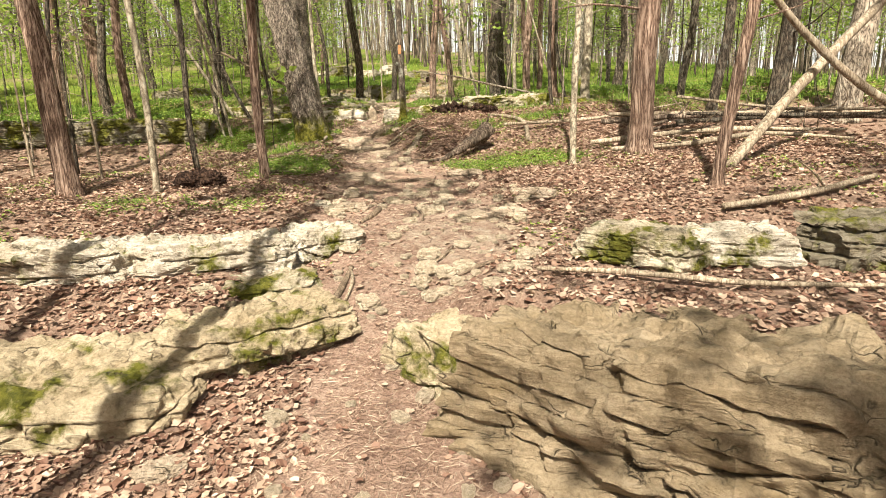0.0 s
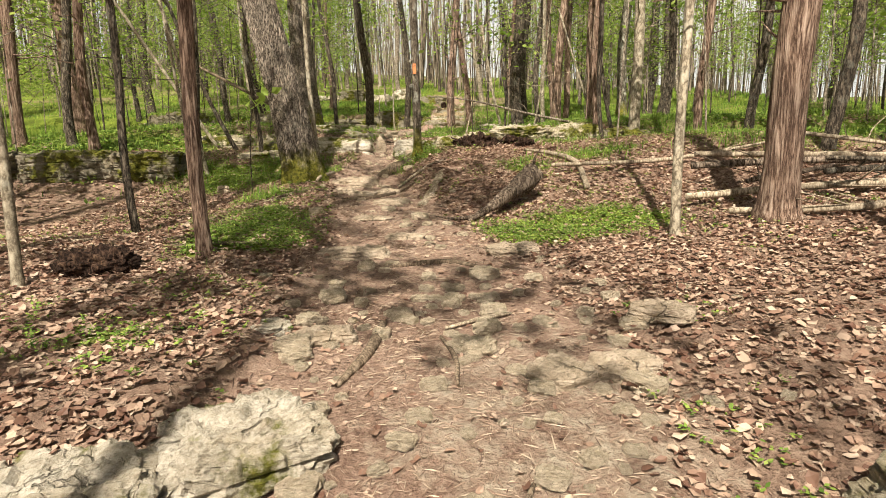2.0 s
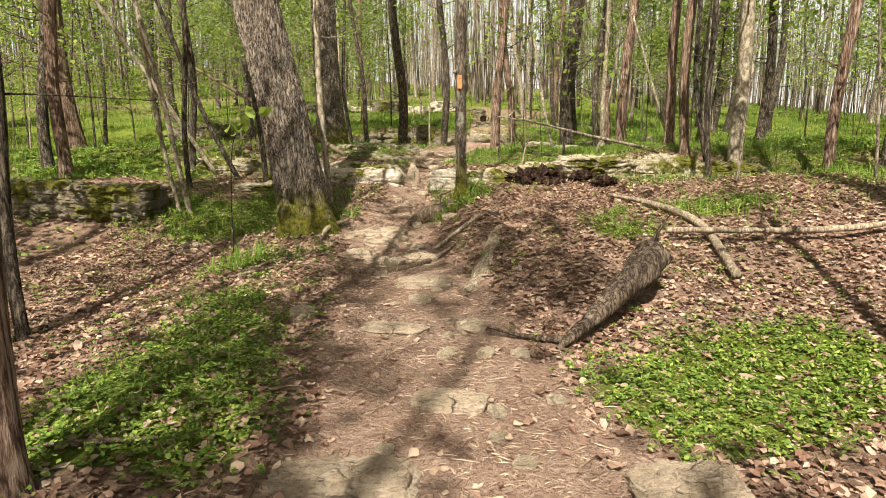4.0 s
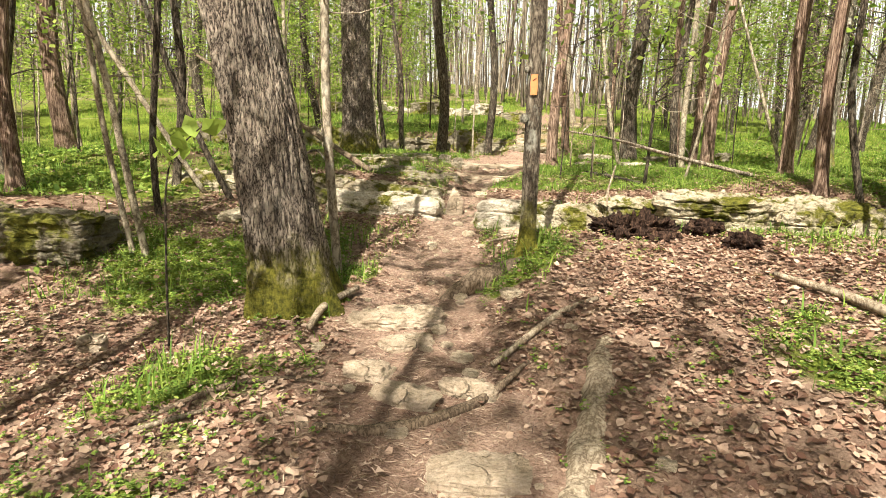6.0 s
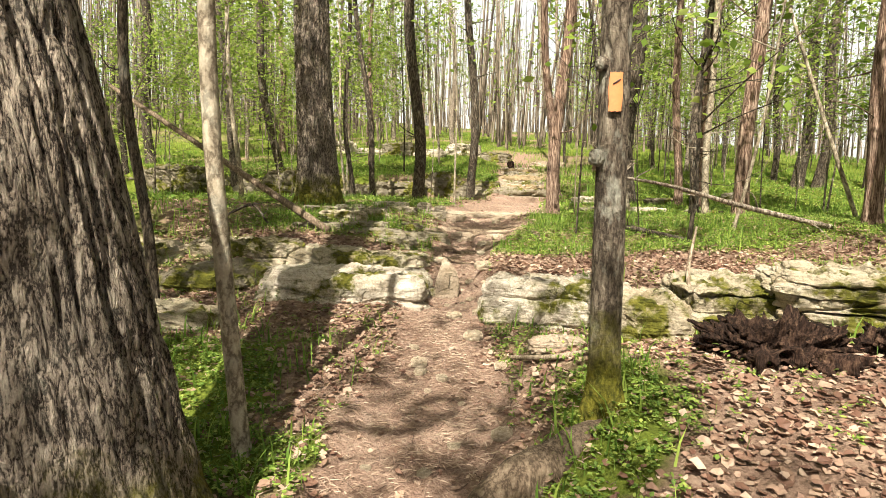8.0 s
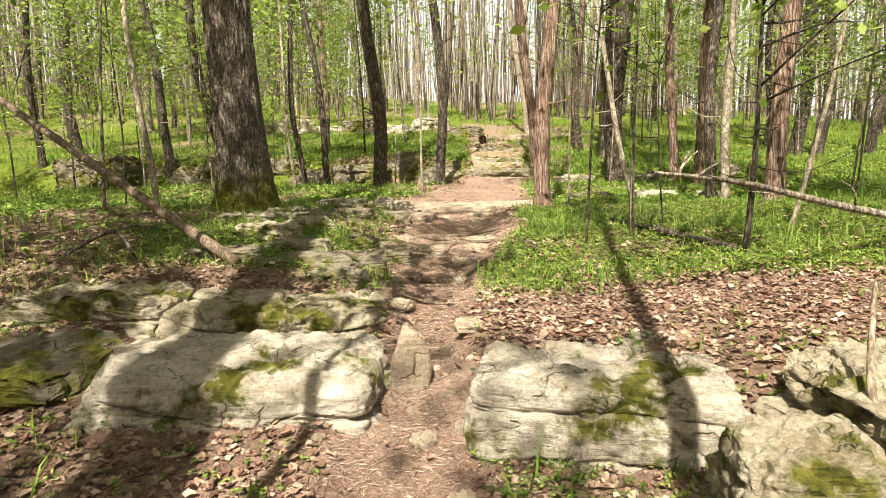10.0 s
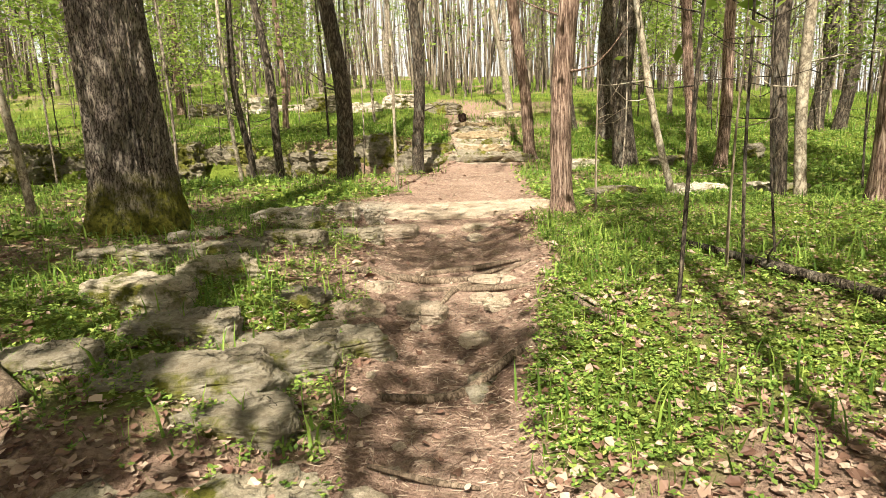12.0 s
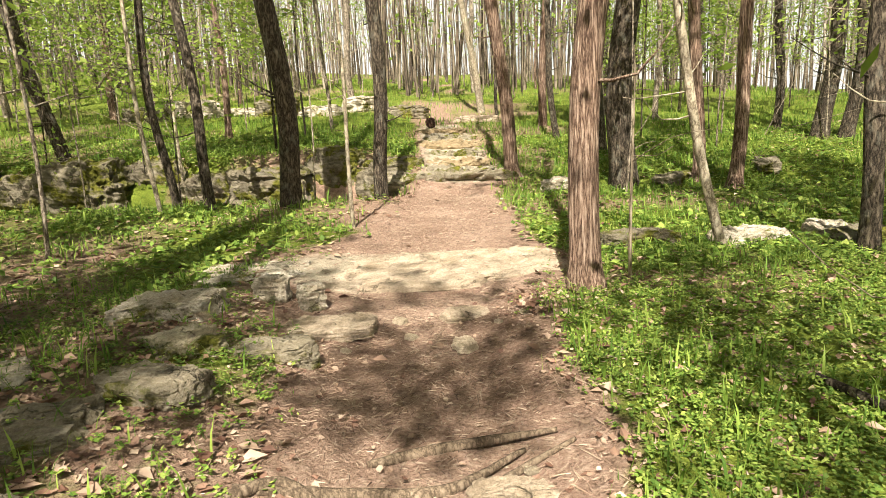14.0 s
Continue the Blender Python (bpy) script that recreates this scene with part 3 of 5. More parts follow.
def trunk_axis(lx, ly, tall, rng, kind):
    t = np.linspace(0, 1, 60 if kind == "oak" else 34)
    z = tall * t ** 1.6
    lean = z * (1 - 0.25 * t)
    small = tall < 6
    sway = 0.025 if small else {"oak": 0.02, "cedar": 0.05, "snag": 0.05, "blaze": 0.0, "pale": 0.035}.get(kind, 0.075)
    x = lx * lean + sway * (np.sin(z * 0.9 + rng.uniform(0, 6)) - np.sin(rng.uniform(0, 6)) * 0) * np.minimum(z, 1.5)
    y = ly * lean + sway * np.sin(z * 0.7 + rng.uniform(0, 6)) * np.minimum(z, 1.5)
    return np.stack([x - x[0], y - y[0], z], -1)


def trunk_mesh(axis, r, tall, kind, rng, sides, dense):
    seed = int(rng.integers(1000))
    p = bent(axis[:: max(1, len(axis) // 14)], dense)
    z = p[:, 2]
    rad = r * (1 - 0.75 * (z / tall) ** 1.3)
    flare = {"oak": 0.5, "blaze": 0.6, "lichen": 0.6, "cedar": 0.45}.get(kind, 0.25)
    a = np.linspace(0, 2 * np.pi, sides, endpoint=False)
    lobes = 0.55 + 0.45 * np.sin(a * 5 + seed) * np.sin(a * 2 + seed * 0.7)
    grown = rad[:, None] * (1 + flare * np.exp(-np.maximum(z, 0) / (r * 1.6))[:, None] * (0.5 + lobes[None]))
    if kind in ("oak", "cedar", "blaze", "lichen"):
        ang = np.stack([np.cos(a), np.sin(a)], -1)
        q = np.concatenate([np.repeat(ang[None], len(p), 0) * (9 if kind == "oak" else 7), np.repeat(z[:, None, None], sides, 1) * (4.5 if kind == "oak" else 1.3)], -1).reshape(-1, 3)
        n = np.abs(vnoise(q, seed) - 0.5) * 2 + 0.5 * np.abs(vnoise(q * 2.1, seed + 5) - 0.5) * 2
        depth = {"oak": 0.13, "cedar": 0.10, "blaze": 0.1, "lichen": 0.07}[kind]
        fade = np.clip((z[:, None] - 0.1) / 0.5, 0.3, 1)
        grown = grown * (1 + fade * depth * (np.minimum(n, 0.6).reshape(len(p), sides) - 0.3) * 2)
    body = p[:, None] + np.stack([np.cos(a), np.sin(a), 0 * a], -1)[None] * grown[..., None]
    body[0, :, 2] -= 0.25
    i, j = np.meshgrid(np.arange(len(p) - 1), np.arange(sides), indexing="ij")
    k = (j + 1) % sides
    f = np.stack([i * sides + j, i * sides + k, (i + 1) * sides + k, (i + 1) * sides + j], -1).reshape(-1, 4)
    return body.reshape(-1, 3), f


def limbs_and_leaves(axis, r, tall, rng, count, first, spread, leaf_n, leaf_size, twigs=0):
    """Limbs that leave the trunk, dead twigs below them, and places for the leaves at their ends."""
    wood, spots = [], []
    for k in range(count + twigs):
        dead = k >= count
        h = rng.uniform(min(1.2, 0.25 * tall), min(5.5, 0.6 * tall)) if dead else tall * rng.uniform(first, 0.97)
        at = np.array([np.interp(h, axis[:, 2], axis[:, c]) for c in range(3)])
        a = rng.uniform(0, 2 * np.pi)
        long = rng.uniform(0.2, 0.5 + 8 * min(r, 0.09)) if dead else spread * rng.uniform(0.5, 1.1) * (1.15 - 0.6 * h / tall)
        rise = rng.uniform(-0.1, 0.5) if dead else rng.uniform(0.25, 0.9)
        d = np.array([np.cos(a), np.sin(a), rise])
        mid = at + d * long * 0.5 + rng.normal(0, 0.08, 3) * long
        end = at + d * long + rng.normal(0, 0.12, 3) * long + [0, 0, 0.12 * long]
        line = bent([at, mid, end], 5)
        rr = min(0.35 * r, 0.05) * (0.35 if dead else 1.0) + 0.003
        wood.append(tube(line, [rr, rr * 0.6, 0.003], 4))
        if not dead:
            for s in range(3):
                b = line[rng.integers(1, 4)]
                e = b + rng.normal(0, 0.35, 3) * long * 0.6
                wood.append(tube(bent([b, e], 2), [rr * 0.4, 0.003], 3))
                spots.append(np.linspace(b, e, 4))
            spots.append(line[2:])
    places = None
    if spots and leaf_n:
        s = np.concatenate(spots)
        places = s[rng.integers(len(s), size=leaf_n)] + rng.normal(0, 0.22, (leaf_n, 3)) * np.clip(spread * 0.6, 0.4, 1.2)
    return wood, places


made_trees = 0


def tree(kind, x, y, r, lx=0.0, ly=0.0, tall=0.0, leafy=1.0, label="", group="trees of the wood"):
    global made_trees
    made_trees += 1
    rng = np.random.default_rng(100 + made_trees)
    r = r if kind == "oak" else 0.88 * r
    tall = tall or (1.6 + 18 * r if kind == "snag" else min(7 + 70 * r, 19))
    z = float(height(x, y)) - 0.02
    e = thing({"snag": "dead_sapling"}.get(kind, "tree"), x, y, z, label or TREE_WORDS[kind], "tree", group)
    axis = trunk_axis(lx, ly, tall, rng, kind)
    sides, dense = {"oak": (200, 300), "cedar": (36, 80), "blaze": (56, 160), "lichen": (36, 70)}.get(kind, (14, 44))
    if y > 30:
        sides, dense = 9, 22
    v, f = trunk_mesh(axis, r, tall, kind, rng, sides, dense)
    part("trunk", v, f, BARKS[kind], e)
    big = r > 0.06
    if kind == "snag":
        wood, _ = limbs_and_leaves(axis, r, tall, rng, 0, 0.4, 0.4, 0, 0, 4)
        tagged(part("branchwork", *joined(wood), BARKS[kind], e), kind="stuff")
        return e
    # leafy thickens or thins the crown, mostly above view, for the shade below
    wood, places = limbs_and_leaves(axis, r, tall, rng, 11 if big else 8, 0.5 if big else 0.42, 3.2 if big else 1.5, int((450 if big else 240) * leafy), 0.1, 11 if kind != "oak" else 0)
    tagged(part("branchwork", *joined(wood), BARKS[kind], e), kind="stuff")
    pieces = []
    if places is not None and len(places):
        pieces.append(sprays(places, 0.125 if big else 0.08, rng))
    if pieces:
        tagged(part("crown", *joined(pieces), SPRING, e, "thin bright green spring leaves", False), kind="stuff")
    return e


# beside the first rise
tree("cedar", 2.40, 4.70, 0.055, 0.08, -0.04, tall=9)
tree("cedar", -3.55, 5.25, 0.105, -0.10, 0.01, leafy=1.2)
tree("pale", -2.82, 5.47, 0.038, -0.04, 0.03, leafy=0.3)
tree("cedar", -1.90, 6.05, 0.057, -0.02, 0.01, leafy=2.6)
tree("snag", -3.77, 6.17, 0.018, -0.04, 0.03)
tree("pale", 1.57, 6.62, 0.043, -0.01, 0.0)
tree("cedar", 2.36, 6.65, 0.14, 0.04, -0.01, leafy=0.4)
tree("dark", -3.40, 7.84, 0.046, -0.08, 0.01, leafy=0.2)
tree("snag", -6.08, 8.29, 0.025, -0.02, 0.06)
tree("grey", 6.09, 8.79, 0.206, 0.02, 0.01, leafy=0.4)
tree("dark", 5.21, 9.17, 0.146, 0.02, 0.01, leafy=0.4)
tree("dark", 4.33, 9.40, 0.088, 0.06, -0.02, leafy=0.4)
# the great tree, the blazed tree and their neighbours
GREAT = tree("oak", -2.38, 10.65, 0.235, -0.225, -0.05, tall=18, label="large leaning tree with deeply furrowed bark, moss round its flared foot")
tree("pale", -2.36, 11.40, 0.043, -0.05, -0.01, leafy=6.0)
BLAZE_TREE = tree("blaze", -0.80, 11.60, 0.072, -0.01, 0.0)
tree("pale", -4.30, 11.65, 0.038, -0.17, -0.11, leafy=3)
tree("pale", -4.45, 11.67, 0.030, -0.14, -0.06)
tree("dark", 2.20, 11.85, 0.040, -0.08, 0.05, leafy=0.4)
tree("dark", -4.74, 12.50, 0.041, -0.02, 0.0, leafy=5)
tree("cedar", 4.20, 13.05, 0.082, 0.02, 0.0, leafy=0.3)
tree("cedar", -7.05, 13.10, 0.101, -0.04, 0.04, leafy=1.0)
tree("dark", -4.55, 13.69, 0.049, -0.41, -0.23, tall=6)
tree("dark", 2.90, 13.95, 0.045, -0.12, 0.04, leafy=0.4)
tree("dark", -8.10, 14.01, 0.107, 0.0, 0.04, leafy=0.5)
tree("cedar", -9.28, 14.10, 0.131, 0.0, 0.05, leafy=1.1)
tree("pale", 3.36, 14.15, 0.122, 0.0, 0.01, leafy=0.3)
tree("dark", 5.65, 14.23, 0.101, 0.06, -0.03, leafy=0.3)
tree("cedar", 2.73, 14.62, 0.085, -0.02, 0.01, leafy=0.3)
# above the second shelf
tree("dark", 0.91, 16.19, 0.031, 0.04, -0.02, tall=2.4, leafy=0.3)
tree("cedar", 2.90, 16.20, 0.099, 0.03, 0.02, leafy=0.3)
tree("dark", -0.35, 16.65, 0.014, 0.06, -0.01, tall=4.5, leafy=0.4)
tree("pale", 1.69, 16.98, 0.026, 0.16, -0.08, tall=4.5, leafy=0.4)
tree("dark", 0.18, 16.99, 0.012, -0.02, 0.05, tall=4.5, leafy=0.4)
tree("snag", 0.22, 17.30, 0.012)
tree("cedar", -9.90, 17.20, 0.186, -0.06, -0.06)
tree("dark", 5.00, 17.23, 0.104, 0.03, -0.01)
tree("dark", 0.59, 17.38, 0.010, -0.06, 0.08, tall=3.5, leafy=0.4)
tree("lichen", 3.95, 17.40, 0.129, 0.04, 0.04, leafy=0.5)
tree("oak", -4.35, 18.50, 0.282, -0.03, 0.0, tall=19)
tree("cedar", 2.60, 19.20, 0.130, 0.04, 0.0)
tree("cedar", -0.42, 19.75, 0.122, 0.04, 0.0)
tree("snag", 0.0, 19.95, 0.016, -0.03, 0.02)
tree("pale", -6.37, 19.99, 0.055, -0.06, -0.01)
tree("pale", 2.35, 20.10, 0.073, -0.02, 0.02, tall=9)
tree("dark", 2.20, 20.30, 0.091, 0.02, 0.0)
tree("pale", 1.15, 20.70, 0.052, -0.25, 0.07, tall=8)
# round the sunken hollow and beyond
tree("pale", -2.45, 22.73, 0.030, -0.02, 0.0, tall=5, leafy=0.4)
tree("pale", -5.64, 24.78, 0.040, -0.06, -0.02)
tree("dark", -3.65, 24.90, 0.181, -0.04, -0.01)
tree("dark", -4.90, 24.90, 0.091, -0.10, 0.01)
tree("dark", -5.50, 25.10, 0.075, -0.06, 0.0)
tree("cedar", 3.88, 25.50, 0.127, 0.05, -0.01)
tree("dark", -2.25, 25.70, 0.137, -0.02, 0.0)
tree("dark", 2.12, 26.03, 0.258)
tree("cedar", 3.54, 26.08, 0.122, -0.05, 0.03)
tree("cedar", 0.20, 26.80, 0.138, -0.10, 0.0)
tree("dark", -8.60, 27.80, 0.154, -0.14, -0.04)
tree("pale", -6.40, 27.80, 0.038, -0.04, -0.01)
tree("dark", -10.37, 28.08, 0.145, -0.09, -0.02)
tree("dark", -14.54, 28.33, 0.117)
tree("dark", 2.63, 29.42, 0.253, 0.02, 0.0)
tree("dark", 8.95, 29.70, 0.185, 0.06, -0.01)
tree("dark", 10.53, 29.71, 0.159, 0.05, -0.03)
tree("dark", 8.39, 29.85, 0.211, 0.06, -0.02)
tree("dark", -15.48, 31.30, 0.214, -0.02, -0.01)
tree("dark", 2.20, 31.48, 0.100, -0.10, 0.03)
tree("cedar", -6.57, 31.59, 0.097, 0.0, 0.02)
tree("dark", 8.41, 31.71, 0.126, 0.02, 0.01)
tree("cedar", 2.44, 34.39, 0.144, 0.04, -0.01)
tree("cedar", -12.77, 38.45, 0.169, -0.02, 0.01)
tree("pale", 1.16, 40.18, 0.170, -0.16, 0.02)
tree("dark", -16.55, 40.33, 0.136, 0.0, 0.03)
# behind the start and left of the walk: added, mostly unseen, to cast shade
tree("dark", -5.5, 14.0, 0.06, 0.0, 0.0, tall=10.0, leafy=5)
tree("dark", 0.8, -5.4, 0.08, 0.0, 0.0, tall=12.0, leafy=0.8)
tree("dark", -1.8, -0.9, 0.075, tall=15, leafy=2.0)
tree("dark", -2.7, -1.0, 0.075, tall=15, leafy=1.2)
tree("dark", -3.9, 13.2, 0.045, 0.0, 0.0, tall=9.0, leafy=4)
tree("dark", -4.6, -0.6, 0.12, 0.02, 0.0, leafy=0.3)
tree("grey", -6.5, 1.8, 0.16, 0.0, 0.0, leafy=0.15)
tree("grey", 3.2, -3.5, 0.15)
tree("grey", -7.5, 6.5, 0.14, leafy=0.15)


def far_trees():
    """Tall grey and dark trees of the wood, a few shapes copied with turns."""
    rng = np.random.default_rng(5)
    shapes = []
    for k in range(9):
        kind = ("grey", "dark", "cedar", "grey", "pale", "dark", "grey", "pale", "grey")[k]
        r = (0.15, 0.10, 0.11, 0.07, 0.05, 0.055, 0.19, 0.04, 0.06)[k]
        shapes.append((kind, 0.8 * r))
    spots = []
    while len(spots) < 210:
        x, y = rng.uniform(-48, 48), rng.uniform(-16, 72)
        near_walk = abs(x) < 7.5 + 0.1 * abs(y) and -2 < y < 27
        lane = abs(x - np.interp(y, TRAIL_Y, TRAIL_X)) < (2.2 if y < 44 else 0.5)
        if near_walk or lane or (abs(x) < 14 and 26 < y < 33) or y < -2 and abs(x) < 2:
            continue
        if y < 6 and rng.random() < 0.6:
            continue
        if all((x - a) ** 2 + (y - b) ** 2 > 2.4 for a, b in spots):
            spots.append((x, y))
    firsts = []
    for k, (x, y) in enumerate(spots):
        if k < len(shapes):
            kind, r = shapes[k]
            firsts.append(tree(kind, x, 40 + abs(y), r, rng.normal(0, 0.03), rng.normal(0, 0.03), leafy=0.9, group="far trees"))
            continue
        m = pose(x, y, float(height(x, y)) - 0.05, 0, 0, rng.uniform(0, 360)) @ Matrix.Scale(rng.uniform(0.8, 1.25), 4)
        copy_thing(firsts[k % len(firsts)], m)


far_trees()


def saplings():
    """Understorey: thin stems with sprays of new leaves at and above head height."""
    rng = np.random.default_rng(8)
    firsts = []
    spots = [(-5.6, 8.6), (7.9, 12.2), (7.6, 10.9), (8.2, 14.6), (8.4, 17.4), (-5.4, 21.5), (4.4, 18.6), (6.0, 10.2)]
    while len(spots) < 235:
        x, y = rng.uniform(-24, 24), 6 + 50 * rng.uniform(0, 1) ** 1.3
        d = abs(x - np.interp(y, TRAIL_Y, TRAIL_X))
        if d < 3.6 + (1.5 if 10 < y < 24 else 0) or (y < 12 and x > 0 and d < 6):
            continue
        spots.append((x, y))
    for k, (x, y) in enumerate(spots):
        if k < 8:
            r = rng.uniform(0.014, 0.03)
            tall = rng.uniform(4, 7.5)
            e = thing("sapling", x, y, float(height(x, y)) - 0.02, "thin understorey sapling with sprays of fresh green leaves", "sapling", "understorey saplings")
            axis = trunk_axis(rng.normal(0, 0.06), rng.normal(0, 0.06), tall, rng, "pale")
            part("trunk", *tube(axis[::3], [r, r * 0.7, 0.004], 7), GREYBARK if k % 2 else DARKBARK, e)
            wood, places = limbs_and_leaves(axis, r, tall, rng, 18, 0.22, 1.7, 900, 0.07, 6)
            tagged(part("branchwork", *joined(wood), GREYBARK, e), kind="stuff")
            places[:, 2] = places[:, 2] * 0.9 + 0.3
            tagged(part("crown", *sprays(places, 0.075, rng), SPRING, e, "sprays of bright green new leaves", False), kind="stuff")
            firsts.append(e)
        else:
            copy_thing(firsts[k % 8], pose(x, y, float(height(x, y)) - 0.02, 0, 0, rng.uniform(0, 360)) @ Matrix.Scale(rng.uniform(0.75, 1.2), 4))


saplings()


def leafy_saplings():
    """Young trees beside the walk whose level sprays of new leaves hang at and above eye height."""
    rng = np.random.default_rng(83)
    for x, y, tall, bare in ((-6.4, 7.2, 5.5, 0.45), (-7.4, 10.2, 5.0, 0.4), (2.3, 11.3, 5.5, 0.42), (3.4, 10.7, 5.0, 0.42), (-5.6, 17.5, 5.0, 0.5),
                             (4.8, 21.0, 5.0, 0.4), (-6.6, 22.5, 6.0, 0.4), (-3.4, 25.6, 6.0, 0.5), (1.6, 24.5, 6.0, 0.5), (-7.6, 11.8, 5.5, 0.4)):
        r = rng.uniform(0.014, 0.022)
        e = thing("sapling", x, y, float(height(x, y)) - 0.02, "slim young tree with level sprays of bright new leaves", "sapling", "understorey saplings")
        axis = trunk_axis(rng.normal(0, 0.05), rng.normal(0, 0.05), tall, rng, "pale")
        part("trunk", *tube(axis[::3], [r, r * 0.7, 0.004], 8), GREYBARK, e)
        wood, tips = [], []
        for k in range(13):
            h = tall * rng.uniform(bare, 0.98)
            at = np.array([np.interp(h, axis[:, 2], axis[:, c]) for c in range(3)])
            a, long = rng.uniform(0, 2 * np.pi), rng.uniform(0.6, 1.4) * (1.2 - 0.6 * h / tall)
            end = at + [math.cos(a) * long, math.sin(a) * long, rng.uniform(0.0, 0.35)]
            line = bent([at, (at + end) / 2 + [0, 0, 0.08], end], 7)
            wood.append(tube(line, [0.007, 0.005, 0.002], 5))
            for j in range(34):
                c = line[rng.integers(2, 7)]
                tips.append(c + rng.normal(0, 1, 3) * [0.16, 0.16, 0.035])
        tagged(part("branchwork", *joined(wood), GREYBARK, e), kind="stuff")
        tagged(part("crown", *leaves(np.array(tips), 0.06, rng, 0.3, 1.8, 0.15), SPRING, e, "level sprays of bright new leaves", False), kind="stuff")


leafy_saplings()


def sprig():
    """A bent seedling that holds a few large new leaves beside the great tree."""
    rng = np.random.default_rng(61)
    x, y = -2.95, 9.95
    e = thing("sapling", x, y, float(height(x, y)) - 0.02, "bent seedling with a few large yellow-green leaves", "sapling")
    line = bent([(0, 0, 0), (0.02, -0.02, 0.6), (0.12, -0.1, 1.15), (0.5, -0.3, 1.42)], 18)
    part("stem", *tube(line, [0.008, 0.006, 0.003], 6), DARKBARK, e)
    for k in range(11):
        p = line[rng.integers(12, 18)] + rng.normal(0, 0.07, 3)
        part("leaf", *leaves(p[None], 0.075, rng, 0.6, 1.7, 0.2, True), SPRING, e, "large fresh leaf", False)


sprig()


def far_woods():
    """The dense wood behind: uncounted thin trunks, and leaves among them."""
    rng = np.random.default_rng(9)
    n = 7400
    a, dist = rng.uniform(0, 2 * np.pi, n), rng.uniform(36, 130, n)
    x, y = np.sin(a) * dist, np.cos(a) * dist + 12
    open_side = (x > 14) & (rng.random(n) < 0.45)
    x, y = x[~open_side], y[~open_side]
    a, n = a[~open_side], len(x)
    r = rng.choice([0.035, 0.05, 0.08, 0.13], n) * rng.uniform(0.8, 1.2, n)
    tall = rng.uniform(9, 18, n)
    z = height(x, y) - 0.2
    lean = rng.normal(0, 0.05, (n, 2))
    k = np.arange(5) * 2 * np.pi / 5
    ring = np.stack([np.cos(k), np.sin(k)], -1)
    pieces = []
    for t in (0.0, 0.5, 1.0):
        cx, cy = x + lean[:, 0] * tall * t + 0.1 * np.sin(a * 7) * t, y + lean[:, 1] * tall * t
        rad = r * (1 - 0.7 * t)
        pieces.append(np.stack([cx[:, None] + rad[:, None] * ring[:, 0], cy[:, None] + rad[:, None] * ring[:, 1], np.repeat((z + tall * t)[:, None], 5, 1)], -1))
    v = np.stack(pieces, 1).reshape(-1, 3)
    f = []
    for lev in range(2):
        for s in range(5):
            b = np.arange(n)[:, None] * 15
            f.append(b + [lev * 5 + s, lev * 5 + (s + 1) % 5, lev * 5 + 5 + (s + 1) % 5, lev * 5 + 5 + s])
    e = thing("far_woods", 0, 0, 0, "dense far wood of countless thin grey trunks", "woods")
    tagged(e, kind="stuff")
    tagged(part("trunks", v, np.concatenate(f), FARBARK, e), kind="stuff")
    q = 15000
    sx, sy = rng.uniform(-60, 60, q), rng.uniform(20, 85, q)
    ok = (np.abs(sx) > 6) | (sy > 40)
    sx, sy = sx[ok], sy[ok]
    q = len(sx)
    c0 = np.stack([sx, sy, height(sx, sy) + rng.uniform(0.8, 9, q)], -1)
    d0 = rng.normal(0, 1, (q, 3)) * [1, 1, 0.8]
    d0 *= (rng.uniform(0.4, 1.6, q) / np.linalg.norm(d0, axis=1))[:, None]
    w0 = rng.uniform(0.006, 0.02, q)[:, None]
    s0 = np.cross(d0, [0.3, 0.2, 1.0])
    s0 *= w0 / np.linalg.norm(s0, axis=1)[:, None]
    u0 = np.cross(s0, d0)
    u0 *= w0 / np.linalg.norm(u0, axis=1)[:, None]
    tw = np.stack([c0 - d0 - s0, c0 - d0 + s0, c0 - d0 + u0, c0 + d0], 1).reshape(-1, 3)
    kk = np.arange(q)[:, None] * 4
    tagged(part("twigwork", tw, np.concatenate([kk + [0, 1, 3], kk + [1, 2, 3], kk + [2, 0, 3]], 0), GREYBARK, e, "tangle of thin bare twigs"), kind="stuff")
    m = 60000
    pick = rng.integers(n, size=m)
    at = np.stack([x[pick], y[pick], z[pick]], -1) + np.stack([rng.normal(0, 1.6, m), rng.normal(0, 1.6, m), rng.uniform(0.15, 1, m) ** 0.7 * 11], -1)
    tagged(part("foliage", *sprays(at, 0.22, rng), SPRING, e, "hazy new green leaves", False), kind="stuff")


far_woods()


# ---- rocks ----
def size_of(*s):
    return min(1.0, max(s) / 2)


